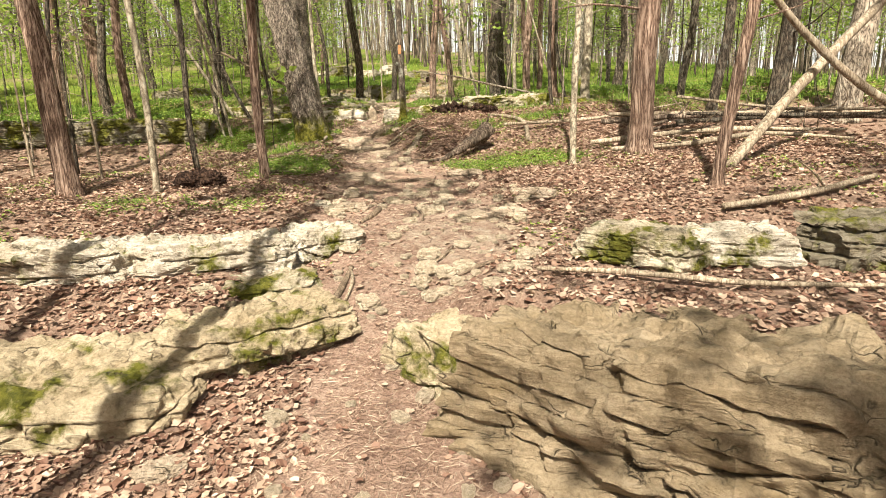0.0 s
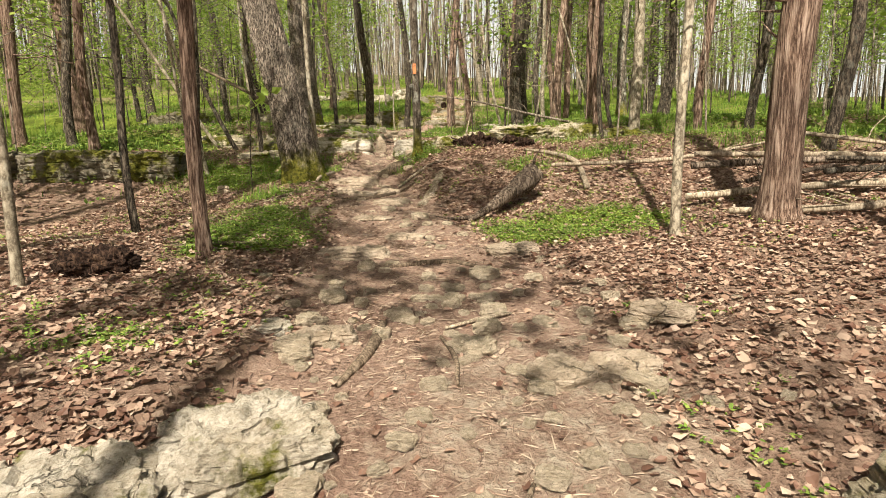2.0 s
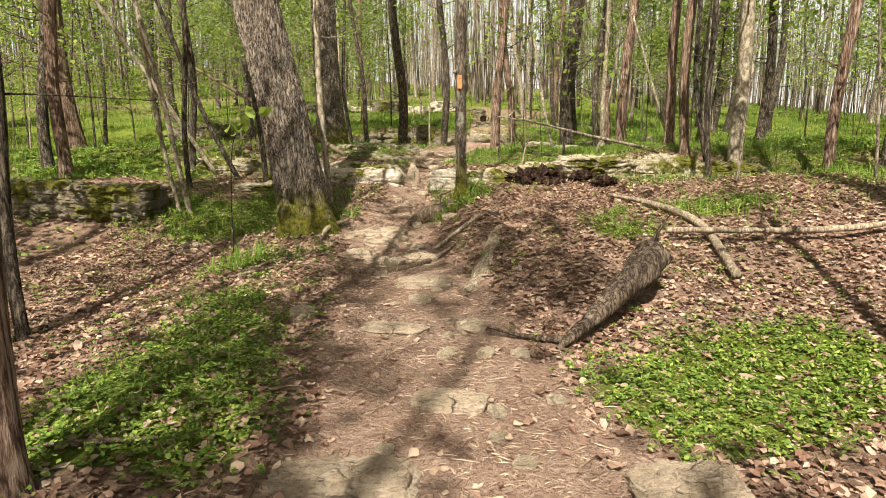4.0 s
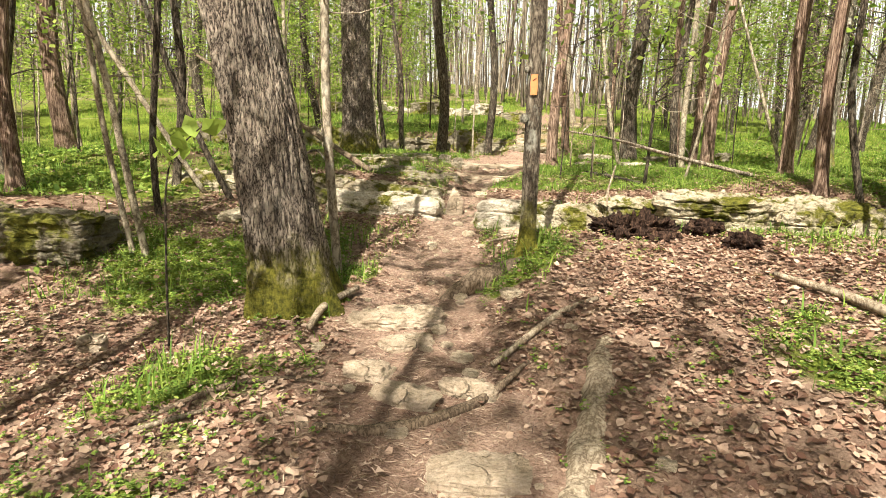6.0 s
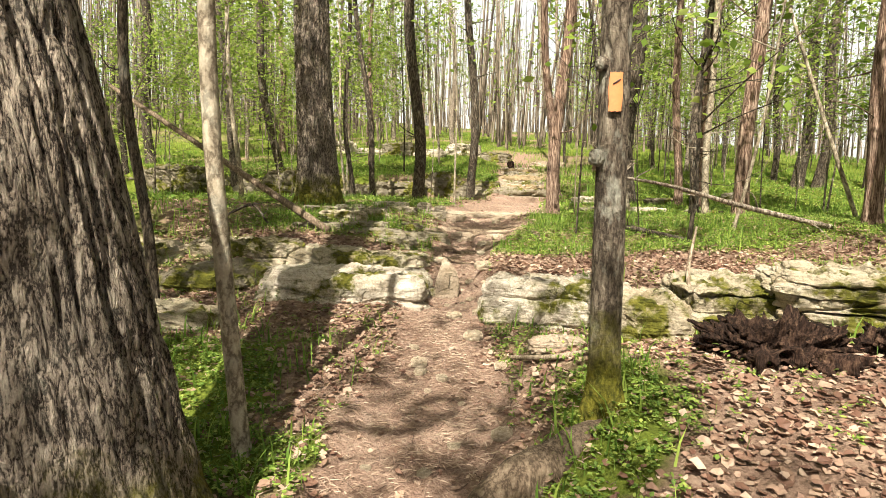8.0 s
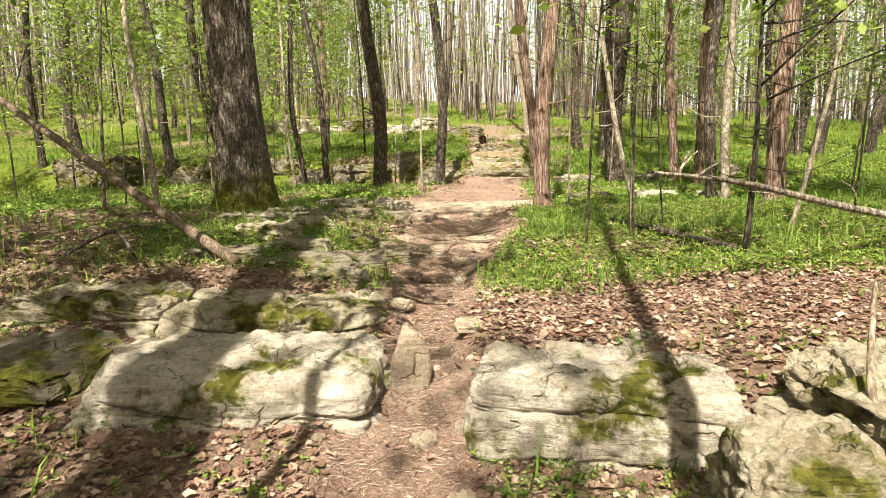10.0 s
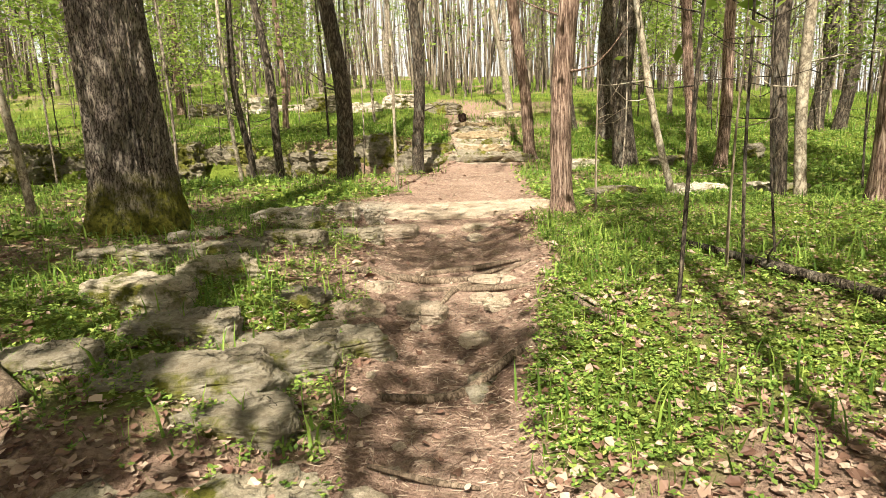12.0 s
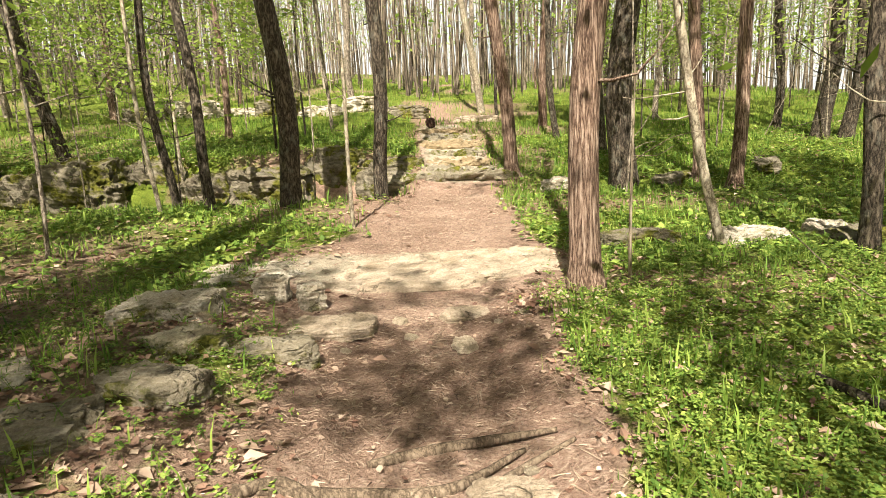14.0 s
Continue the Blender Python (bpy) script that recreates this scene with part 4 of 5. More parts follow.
def rock_mesh(sx, sy, sz, seed, cuts=16, square=5.0, rough=0.12, layers=5, step=0.05, dip=0.0, crack=0.0, facets=9):
    """A weathered block of bedded stone, its foot at z = 0: rounded corners, stepped beds and cracks."""
    u = np.linspace(-1, 1, cuts + 1)
    a, b = np.meshgrid(u, u, indexing="ij")
    one = np.ones_like(a)
    vs, fs = [], []
    i, j = np.meshgrid(np.arange(cuts), np.arange(cuts), indexing="ij")
    q = (i * (cuts + 1) + j).ravel()
    quad = np.stack([q, q + cuts + 1, q + cuts + 2, q + 1], -1)
    for k, (p, flip) in enumerate((((a, b, one), 0), ((a, b, -one), 1), ((one, a, b), 0), ((-one, a, b), 1), ((b, one, a), 0), ((b, -one, a), 1))):
        vs.append(np.stack(p, -1).reshape(-1, 3))
        fs.append((quad[:, ::-1] if flip else quad) + k * (cuts + 1) ** 2)
    v, f = np.concatenate(vs), np.concatenate(fs)
    keys = np.round(v * 5000).astype(np.int64)
    _, first, back = np.unique(keys, axis=0, return_index=True, return_inverse=True)
    v, f = v[first], back.ravel()[f]
    v = v / (np.sum(np.abs(v) ** square, axis=1) ** (1 / square))[:, None]
    w = v * [sx / 2, sy / 2, sz / 2]
    mean = (sx * sy * sz) ** (1 / 3)
    rng = np.random.default_rng(seed)
    half = np.array([sx, sy, sz]) / 2
    for k in range(facets):
        a, up = rng.uniform(0, 2 * np.pi), rng.uniform(-0.5, 0.9)
        m = np.array([np.cos(a), np.sin(a), up])
        m /= np.linalg.norm(m)
        reach = np.sum(np.abs(m) * half) * rng.uniform(0.68, 0.9)
        w = w - m * np.maximum(0, w @ m - reach)[:, None]
    n = v / np.linalg.norm(v, axis=1)[:, None]
    bed = (w[:, 2] + np.tan(radians(dip)) * w[:, 0]) / sz * layers + 0.9 * vnoise(w / mean * 0.8, seed + 9)
    lev, fr = np.floor(bed), bed - np.floor(bed)
    li = lev.astype(np.int64)
    shelf = hashed(li, li * 3, li * 7, seed) - 0.5
    groove = -np.exp(-(np.minimum(fr, 1 - fr) / 0.06) ** 2) * 0.45
    side = np.stack([n[:, 0], n[:, 1], 0 * n[:, 0]], -1)
    w = w + side * ((shelf + groove) * step * mean * 2 * smooth(0.25, 0.6, np.hypot(n[:, 0], n[:, 1])))[:, None]
    if cuts > 14:
        # joints: cells of broken stone, each set in or out a little
        cells = int(10 + 22 * size_of(sx, sy, sz))
        seeds = rng.uniform(-1, 1, (cells, 3)) * half
        warp = w + 0.12 * mean * np.stack([vnoise(w / mean * 3, seed + c) - 0.5 for c in (3, 4, 5)], -1)
        gap = ((warp[:, None] - seeds[None]) * [1, 1, 2.2]) ** 2
        dist = np.sqrt(gap.sum(-1))
        two = np.partition(dist, 1, axis=1)
        cell = np.argmin(dist, axis=1)
        seam = np.exp(-((two[:, 1] - two[:, 0]) / (0.018 * mean)) ** 2)
        w = w + n * ((rng.uniform(-0.5, 0.5, cells)[cell] * rough * 0.4 - seam * (rough * 0.2 + crack)) * mean)[:, None]
    big, small = fractal(w / mean * 1.3, seed, 4) - 0.47, fractal(w / mean * 7, seed + 20, 3) - 0.44
    tiny = vnoise(w / mean * 38, seed + 40) - 0.5
    w = w + n * ((big * rough * 1.4 + small * rough * 1.5 + (vnoise(w / mean * 17, seed + 60) - 0.5) * rough * 0.6 + tiny * rough * 0.22) * mean)[:, None]
    w[:, 2] += sz / 2
    return w, f


rocks_made = 0


def rock(x, y, top, sx, sy, sz, rz=0.0, mat=None, label="", tip=(0, 0), name="rock", group="", **more):
    """A stone whose upper side is at the height top."""
    global rocks_made
    rocks_made += 1
    if mat is SLAB and sx < 0.8:
        more.setdefault("facets", 14)
        more.setdefault("square", 3.4)
    more["rough"] = min(0.12, more.get("rough", 0.12))
    more["cuts"] = int(0.8 * more.get("cuts", 16))
    v, f = rock_mesh(sx, sy, sz, 40 + rocks_made, **more)
    ob = new(name, mesh_of(name, v, f, mat or LIMESTONE, False))
    ob.matrix_world = pose(x, y, top - sz, tip[0], tip[1], rz)
    return tagged(ob, label or "pale dim limestone block bedded in the leaf litter", "rock", group)


# first shelf: the great boulder beside the trail
rock(1.28, 1.66, 0.84, 2.9, 0.95, 0.95, -33, BOULDER, "huge tan limestone boulder with slanting beds and a long crack", (-7, -3), "boulder", cuts=150, square=8.0, rough=0.11, layers=12, step=0.02, dip=7, crack=0.02, facets=6)
rock(0.22, 2.52, 0.64, 0.8, 0.7, 0.55, -50, CREAM, "cream-stained end of the boulder beside the trail", (0, -3), "boulder", cuts=70, square=6, rough=0.1, layers=6, step=0.035, dip=10, crack=0.03)
rock(2.6, 0.7, 0.86, 0.9, 1.0, 0.95, -30, LIMESTONE, "pale split limestone boulder", (0, 0), "boulder", cuts=50, rough=0.1, layers=5, crack=0.03)
rock(0.85, 1.45, 0.2, 1.2, 0.4, 0.3, -33, BOULDER, "tan undercut bedrock at the boulder's foot", cuts=40)
# its left side, two tiers
rock(-1.98, 2.2, 0.63, 1.7, 0.8, 0.5, 10, CREAM, "broad rounded tan limestone ledge with moss", (3, 2), cuts=110, square=4, rough=0.1, layers=3, step=0.015, crack=0.004, facets=6)
rock(-0.98, 2.72, 0.68, 0.95, 0.55, 0.46, 34, CREAM, "yellowish overhanging ledge tip beside the trail", (0, 0), cuts=90, rough=0.2, square=7, layers=4, step=0.08, crack=0.02, facets=7)
rock(-2.75, 1.35, 0.62, 1.1, 1.1, 0.6, 0, CREAM, "tan rounded ledge streaked with dark stains", cuts=44, rough=0.14)
rock(-2.55, 3.22, 0.97, 1.4, 0.55, 0.42, 6, LIMESTONE, "bright white limestone ledge with ochre foot", cuts=50, rough=0.13, layers=4, step=0.04, crack=0.02)
rock(-1.45, 3.42, 0.96, 1.1, 0.6, 0.40, 18, LIMESTONE, "bright white limestone ledge with ochre foot", cuts=50, rough=0.15, layers=4, step=0.045, crack=0.02)
rock(-0.85, 3.90, 0.93, 0.6, 0.5, 0.36, 36, LIMESTONE, "notched white ledge stone with a dark undercut end", cuts=44, rough=0.2, layers=3, step=0.06, crack=0.03)
rock(-3.7, 3.1, 0.98, 1.2, 0.6, 0.42, -4, LIMESTONE, "bright white limestone ledge with ochre foot", cuts=40, rough=0.13, layers=4, step=0.045)
rock(-1.15, 3.25, 0.74, 0.8, 0.5, 0.25, 25, MOSSY, "low mossy shelf between two ledges", cuts=40, rough=0.2, layers=3, step=0.05)
rock(-0.75, 4.78, 0.97, 0.34, 0.16, 0.12, 10, SLAB, "small pale flat ledge stone", cuts=20, layers=2)
rock(-1.2, 4.85, 0.98, 0.5, 0.22, 0.12, -6, LIMESTONE, "small pale flat ledge stone", cuts=20, layers=2)
rock(-1.6, 2.2, 0.42, 0.0 + 0.35, 0.3, 0.12, 20, SLAB, "bright white stone lying in leaves", cuts=16)
rock(-1.05, 1.75, 0.36, 0.24, 0.16, 0.1, 30, SLAB, "bright white stone lying in leaves", cuts=16)
# right of the first rise
rock(1.32, 3.35, 0.98, 0.85, 0.55, 0.34, -38, MOSSY, "moss-capped limestone block in leaf litter", cuts=44, rough=0.2, layers=4, step=0.045, crack=0.03)
rock(1.95, 3.25, 0.97, 0.7, 0.5, 0.3, -10, LIMESTONE, "pale stone beside the mossy block", cuts=30, rough=0.2)
rock(2.75, 3.25, 1.05, 0.9, 0.7, 0.4, 20, DIMROCK, "dull rounded stone in the leaf litter", cuts=36, rough=0.18)
rock(0.60, 4.45, 0.945, 0.34, 0.20, 0.12, 10, SLAB, "flat pale stone set in the trail", cuts=16)
rock(0.33, 4.40, 0.93, 0.30, 0.26, 0.1, 40, SLAB, "flat pale stone set in the trail", cuts=16)
rock(0.9, 4.9, 1.05, 0.3, 0.18, 0.1, -20, SLAB, "flat pale stone set in the trail", cuts=16)
rock(0.28, 6.36, 1.095, 0.46, 0.26, 0.14, 8, SLAB, "flat pale stone set in the trail", cuts=24)
rock(-0.88, 6.3, 1.085, 0.6, 0.26, 0.12, 6, SLAB, "flat pale stone set in the trail", cuts=24)
rock(-0.55, 6.96, 1.085, 0.4, 0.2, 0.1, -10, SLAB, "flat pale stone set in the trail", cuts=20)
rock(-1.0, 7.9, 1.115, 0.5, 0.2, 0.1, 0, SLAB, "flat pale stone set in the trail", cuts=20)
# stones of the trail by the great tree
rock(-1.64, 10.58, 1.35, 0.74, 0.34, 0.16, 22, SLAB, "long smooth cream trail stone", cuts=28, square=3, rough=0.16, layers=2, step=0.01)
rock(-1.5, 10.2, 1.30, 0.4, 0.2, 0.12, 45, SLAB, "smooth cream stone set in the trail", cuts=18, square=3, layers=2, step=0.02)
rock(-1.64, 9.75, 1.275, 0.3, 0.22, 0.14, 6, SLAB, "smooth cream stone set in the trail", cuts=18, square=3, layers=2, step=0.02)
rock(-1.35, 9.55, 1.24, 0.4, 0.2, 0.1, -12, SLAB, "smooth cream stone set in the trail", cuts=18, square=3, layers=2, step=0.02)
rock(-1.05, 9.68, 1.25, 0.36, 0.15, 0.1, -14, SLAB, "smooth cream stone set in the trail", cuts=18, square=3, layers=2, step=0.02)
rock(-2.15, 9.86, 1.27, 0.22, 0.16, 0.14, 10, SLAB, "smooth cream stone set in the trail", cuts=16)
rock(-0.93, 8.98, 1.185, 0.55, 0.28, 0.12, 10, SLAB, "smooth cream stone set in the trail", cuts=18)
rock(-3.23, 9.65, 1.33, 0.16, 0.12, 0.1, 20, SLAB, "small white stone in leaves", cuts=12)
rock(-0.92, 12.5, 1.72, 0.36, 0.18, 0.14, 10, SLAB, "bright white stone in grass", cuts=16)
# second shelf, left
rock(-2.62, 13.95, 1.87, 1.45, 0.95, 0.55, 4, LIMESTONE, "bright white limestone block with mossy face", (-3, 0), cuts=90, square=8, rough=0.075, layers=2, step=0.02, crack=0.015, facets=5)
# the dim colour of this block stands in for the great tree's shadow
rock(-3.75, 13.95, 1.86, 1.0, 0.8, 0.5, -6, DIMROCK, "mossy limestone block on the shelf, darkened for the great tree's shadow", cuts=36, rough=0.14)
rock(-2.72, 14.86, 1.95, 1.35, 0.72, 0.42, 6, MOSSY, "tilted limestone slab edged with moss", (0, 3), cuts=80, square=9, rough=0.08, layers=3, step=0.03, crack=0.015, facets=4)
rock(-3.9, 14.75, 2.05, 1.3, 0.6, 0.45, 4, MOSSY, "thickly mossed limestone block on the shelf", cuts=44, rough=0.14, layers=3)
rock(-5.1, 14.4, 2.02, 1.4, 0.8, 0.45, -8, MOSSY, "thickly mossed limestone block on the shelf", cuts=36, rough=0.14)
v, f = tube(bent([(0, 0, -0.1), (0.01, 0, 0.08), (0, 0.01, 0.22), (-0.02, 0.02, 0.33)], 22), [0.085, 0.1, 0.085, 0.055, 0.012], 14, 0.2, 5)
pointed = new("rock", mesh_of("rock", v * [1.15, 0.6, 1.0], f, SLAB, False))
pointed.matrix_world = pose(-1.75, 14.05, 1.66, -6, 3, 10)
tagged(pointed, "upright pointed tan stone in the gap", "rock")
rock(-2.02, 14.15, 1.72, 0.3, 0.4, 0.3, 30, LIMESTONE, "cracked stone at the block's end", cuts=24)
# second shelf, right
rock(-0.72, 14.02, 1.86, 1.35, 1.25, 0.55, -6, LIMESTONE, "flat-topped limestone block with mossy face", (-2, 2), cuts=90, square=9, rough=0.07, layers=3, step=0.025, crack=0.02, facets=4)
rock(0.35, 13.35, 1.98, 0.85, 0.95, 0.5, 8, MOSSY, "mossy limestone block by the rotten stump", cuts=50, rough=0.12, layers=4, step=0.06, crack=0.03)
rock(1.05, 13.1, 2.10, 1.2, 1.0, 0.52, -4, MOSSY, "white layered limestone ledge with moss", cuts=56, rough=0.12, layers=6, step=0.045, crack=0.03)
rock(1.95, 12.95, 2.08, 0.9, 0.8, 0.5, 10, MOSSY, "mossy layered limestone ledge", cuts=44, rough=0.15, layers=4, step=0.045)
rock(2.85, 13.2, 2.0, 1.1, 0.8, 0.45, -8, DIMROCK, "dull limestone ledge in grass", cuts=36, rough=0.15)
rock(-0.32, 12.95, 1.95, 0.55, 0.5, 0.45, 0, MOSSY, "moss-covered rounded rock beside the ledge", cuts=32, square=3, rough=0.12, step=0.02)
# far left wall; its shade is put into the dim stone colour
rock(-5.2, 11.55, 1.74, 1.3, 0.6, 0.45, 4, DIMROCK, "mossy ledge of limestone, its shade put into a dark colour", cuts=40, rough=0.14, layers=4, step=0.045)
rock(-6.6, 11.7, 1.78, 1.6, 0.7, 0.5, -4, DIMROCK, "mossy ledge of limestone, its shade put into a dark colour", cuts=40, rough=0.14, layers=4, step=0.045)
rock(-8.4, 11.6, 1.80, 2.0, 0.7, 0.5, 3, DIMROCK, "mossy ledge of limestone, its shade put into a dark colour", cuts=36, rough=0.14, layers=4, step=0.045)
rock(-3.7, 12.9, 1.72, 1.0, 0.5, 0.3, 8, MOSSY, "low mossy ledge stone", cuts=30, rough=0.14)
# steps of the trail above the shelf
rock(-1.22, 15.95, 1.86, 0.85, 0.42, 0.26, -8, GREYROCK, "grey limestone step in the trail", cuts=36, square=6, layers=3, step=0.04)
rock(-2.55, 16.1, 2.06, 0.9, 0.5, 0.22, 14, GREYROCK, "grey flat limestone at the trail's edge", cuts=32, layers=3)
rock(-2.2, 16.75, 2.08, 0.36, 0.26, 0.26, 30, SLAB, "angular grey stone beside the trail", cuts=20)
rock(-2.55, 16.85, 2.12, 0.34, 0.34, 0.3, -20, DIMROCK, "angular grey stone beside the trail", cuts=20)
rock(-1.83, 16.85, 2.03, 0.34, 0.18, 0.16, -16, SLAB, "angular tan stone set in the trail", cuts=20)
rock(-2.15, 17.25, 2.06, 0.26, 0.3, 0.14, -20, SLAB, "angular tan stone set in the trail", cuts=20)
rock(-1.30, 17.5, 2.025, 0.42, 0.18, 0.1, -6, SLAB, "flat cream stone set in the trail", cuts=20)
rock(-1.38, 17.15, 1.99, 0.3, 0.12, 0.1, -4, SLAB, "flat cream stone set in the trail", cuts=20)
rock(-2.25, 19.25, 2.15, 0.7, 0.35, 0.12, 6, SLAB, "flat worn bedrock beside the trail", cuts=24)
rock(-1.35, 19.45, 2.12, 0.36, 0.24, 0.08, 0, SLAB, "flat worn stone set in the trail", cuts=16)
rock(-3.1, 17.1, 2.30, 0.5, 0.3, 0.3, 20, MOSSY, "mossy tumbled stone among herbs", cuts=24, rough=0.2)
rock(-3.35, 16.6, 2.28, 0.7, 0.35, 0.26, -24, MOSSY, "long mossy tumbled stone", cuts=24, rough=0.16)
rock(-3.3, 19.3, 2.36, 0.7, 0.5, 0.22, 5, LIMESTONE, "low white stone by the large tree", cuts=26, rough=0.2)
rock(-2.95, 18.6, 2.33, 0.45, 0.4, 0.28, 40, MOSSY, "mossy stump-like stone by trail", cuts=24, rough=0.22)
rock(-3.75, 18.2, 2.33, 0.6, 0.4, 0.22, 10, LIMESTONE, "low white stone by the large tree", cuts=26, rough=0.2)
rock(-2.75, 19.8, 2.36, 0.26, 0.2, 0.26, 0, LIMESTONE, "bright white jagged stone with moss", cuts=20, rough=0.25)
rock(-2.45, 19.7, 2.30, 0.2, 0.16, 0.2, 30, LIMESTONE, "bright white jagged stone", cuts=20, rough=0.25)
for x, y, w, dep, a in ((-2.75, 15.75, 0.8, 0.35, 12), (-2.45, 15.5, 0.5, 0.3, -8), (-3.45, 15.75, 0.7, 0.3, 20), (-2.15, 16.25, 0.45, 0.3, 30), (-3.0, 16.25, 0.6, 0.35, 5), (-3.3, 17.7, 0.9, 0.4, 10), (-2.9, 18.1, 0.5, 0.3, -20), (-3.9, 17.5, 0.8, 0.4, -6), (-2.5, 18.7, 0.5, 0.25, 12)):
    rock(x, y, float(height(x, y)) + 0.07, w, dep, 0.2, a, GREYROCK, "flat grey limestone slab among herbs", group="flat grey slabs", cuts=28, square=6, rough=0.1, layers=2, step=0.03)
# worn bedrock sill across the trail
rock(-1.75, 20.85, 2.155, 2.2, 1.5, 0.2, 3, SLAB, "broad pale bedrock sill worn by feet", cuts=50, square=7, rough=0.05, layers=3, step=0.03, crack=0.02)
rock(-0.75, 20.9, 2.16, 1.0, 1.3, 0.2, -8, SLAB, "broad pale bedrock sill worn by feet", cuts=36, square=7, rough=0.06, layers=3, step=0.03)
rock(-3.15, 20.75, 2.22, 1.0, 0.9, 0.2, 8, LIMESTONE, "broad pale bedrock sill edged with moss", cuts=36, square=6, rough=0.1, layers=3)
# right of it
for k, (x, y, w) in enumerate(((0.55, 21.3, 0.9), (1.55, 21.0, 0.7), (2.6, 20.9, 0.8), (1.1, 26.2, 1.3), (3.1, 26.1, 1.4), (2.6, 21.4, 1.0), (5.2, 26.8, 1.8))):
    rock(x, y, float(height(x, y)) + 0.14, w, 0.4, 0.3, 11 * k, LIMESTONE if k % 2 else DIMROCK, "low ledge stone among the grass", group="low ledge stones", cuts=24, rough=0.18)
# rock wall behind the hollow; the recess's shade is in its dim colour
for k in range(11):
    x = -2.1 - 1.25 * k
    rock(x, 28.1 + 0.45 * math.sin(k * 2.1), 2.9 + 0.22 * math.sin(k * 1.7) + 0.02 * k, 1.5 + 0.3 * math.sin(k * 4.1), 1.1, 1.5, 9 * math.sin(k * 3), DIMROCK, "weathered rock of the hollow's wall, darkened for the recess's shade",
         group="rock wall of the hollow", cuts=30, rough=0.14, layers=4, step=0.045, crack=0.05)
# bedrock stairs where the trail climbs on
for k in range(6):
    y = 27.75 + 1.35 * k
    wide = 2.9 - 0.22 * k
    rock(-1.0 + 0.09 * k + 0.16 * math.sin(k * 2.4), y, float(np.interp(y, TRAIL_Y, TRAIL_Z)) + 0.015 * math.sin(k * 2.9), wide, 2.5, 0.6, 14 * math.sin(k * 2.2), (GREYROCK, SLABBROWN)[k % 2], "worn grey bedrock step of the trail", group="bedrock steps", cuts=56, square=4, rough=0.16, layers=4, step=0.03, facets=5, crack=0.03)
# outcrop on the slope above
for k in range(7):
    x = -1.9 - 1.6 * k
    y = 38.6 + 0.5 * math.sin(k * 1.9)
    rock(x, y, float(height(x, y)) + 0.45 + 0.15 * math.sin(k * 2.7), 1.8, 1.0, 0.9, 8 * math.sin(k * 2), LIMESTONE if k % 3 else DIMROCK, "grey outcrop on the wooded slope", group="outcrop rocks", cuts=24, rough=0.16, layers=4, step=0.05)
rock(0.6, 36.6, float(height(0.6, 36.6)) + 0.2, 1.6, 0.8, 0.4, 10, SLAB, "pale flat outcrop beside the trail", cuts=20)


def small_stones():
    """Loose stones of the trodden trail."""
    rng = np.random.default_rng(21)
    shapes = [mesh_of("trail_stone", *rock_mesh(1.0, 0.75, 0.42, 300 + k, cuts=6, square=3.0, rough=0.2, layers=2, step=0.03), PEBBLE, False) for k in range(6)]
    done = 0
    while done < 290:
        y = rng.choice([rng.uniform(1.2, 2.6), rng.uniform(2.8, 5.8), rng.uniform(5.0, 9.5), rng.uniform(9.5, 19.5)], p=[0.1, 0.5, 0.16, 0.24])
        x = float(np.interp(y, TRAIL_Y, TRAIL_X)) + rng.normal(0.1, 0.75) * float(np.interp(y, TRAIL_Y, TRAIL_W))
        s = float(np.clip(rng.lognormal(-2.5, 0.45), 0.03, 0.19))
        ob = new("trail_stone", shapes[rng.integers(6)])
        ob.matrix_world = pose(x, y, on_ground(x, y) - 0.08 * s, 0, 0, rng.uniform(0, 360)) @ Matrix.Scale(s, 4)
        tagged(ob, "small pale stone bedded in the trail", "stone", "trail stones")
        done += 1


small_stones()


# ---- fallen wood, roots and sticks ----
def fallen(name, points, radii, mat, label, category, sides=10, rough=0.12, n=24, stubs=0, group=""):
    p = bent(points, n)
    base = p.mean(axis=0)
    rng = np.random.default_rng(int(abs(base[0] * 100) + base[1] * 100))
    e = thing(name, *base, label, category, group)
    part("stem", *tube(p - base, radii, sides, rough, int(rng.integers(99))), mat, e)
    for _ in range(stubs):
        b = p[rng.integers(3, n - 3)] - base
        d = rng.normal(0, 1, 3) * [1, 1, 0.5] + [0, 0, 0.5]
        d *= rng.uniform(0.15, 0.55) / np.linalg.norm(d)
        r = float(np.mean(radii)) * 0.4
        part("branch", *tube(bent([b, b + d * 0.5 + rng.normal(0, 0.03, 3), b + d], 6), [r, 0.003], 6), mat, e)
    return e


def lying(points, lift=0.02):
    return [(x, y, on_ground(x, y) + lift) for x, y in points]


# rotten log on the right bank
fallen("fallen_log", [(-0.02, 7.6, 1.10), (0.28, 7.95, 1.25), (0.5, 8.2, 1.38), (0.70, 8.42, 1.50)], [0.02, 0.055, 0.11, 0.11], OLDLOG, "decayed dark log with splintered bark lying up the bank", "log", 48, 0.55, 110, 3)
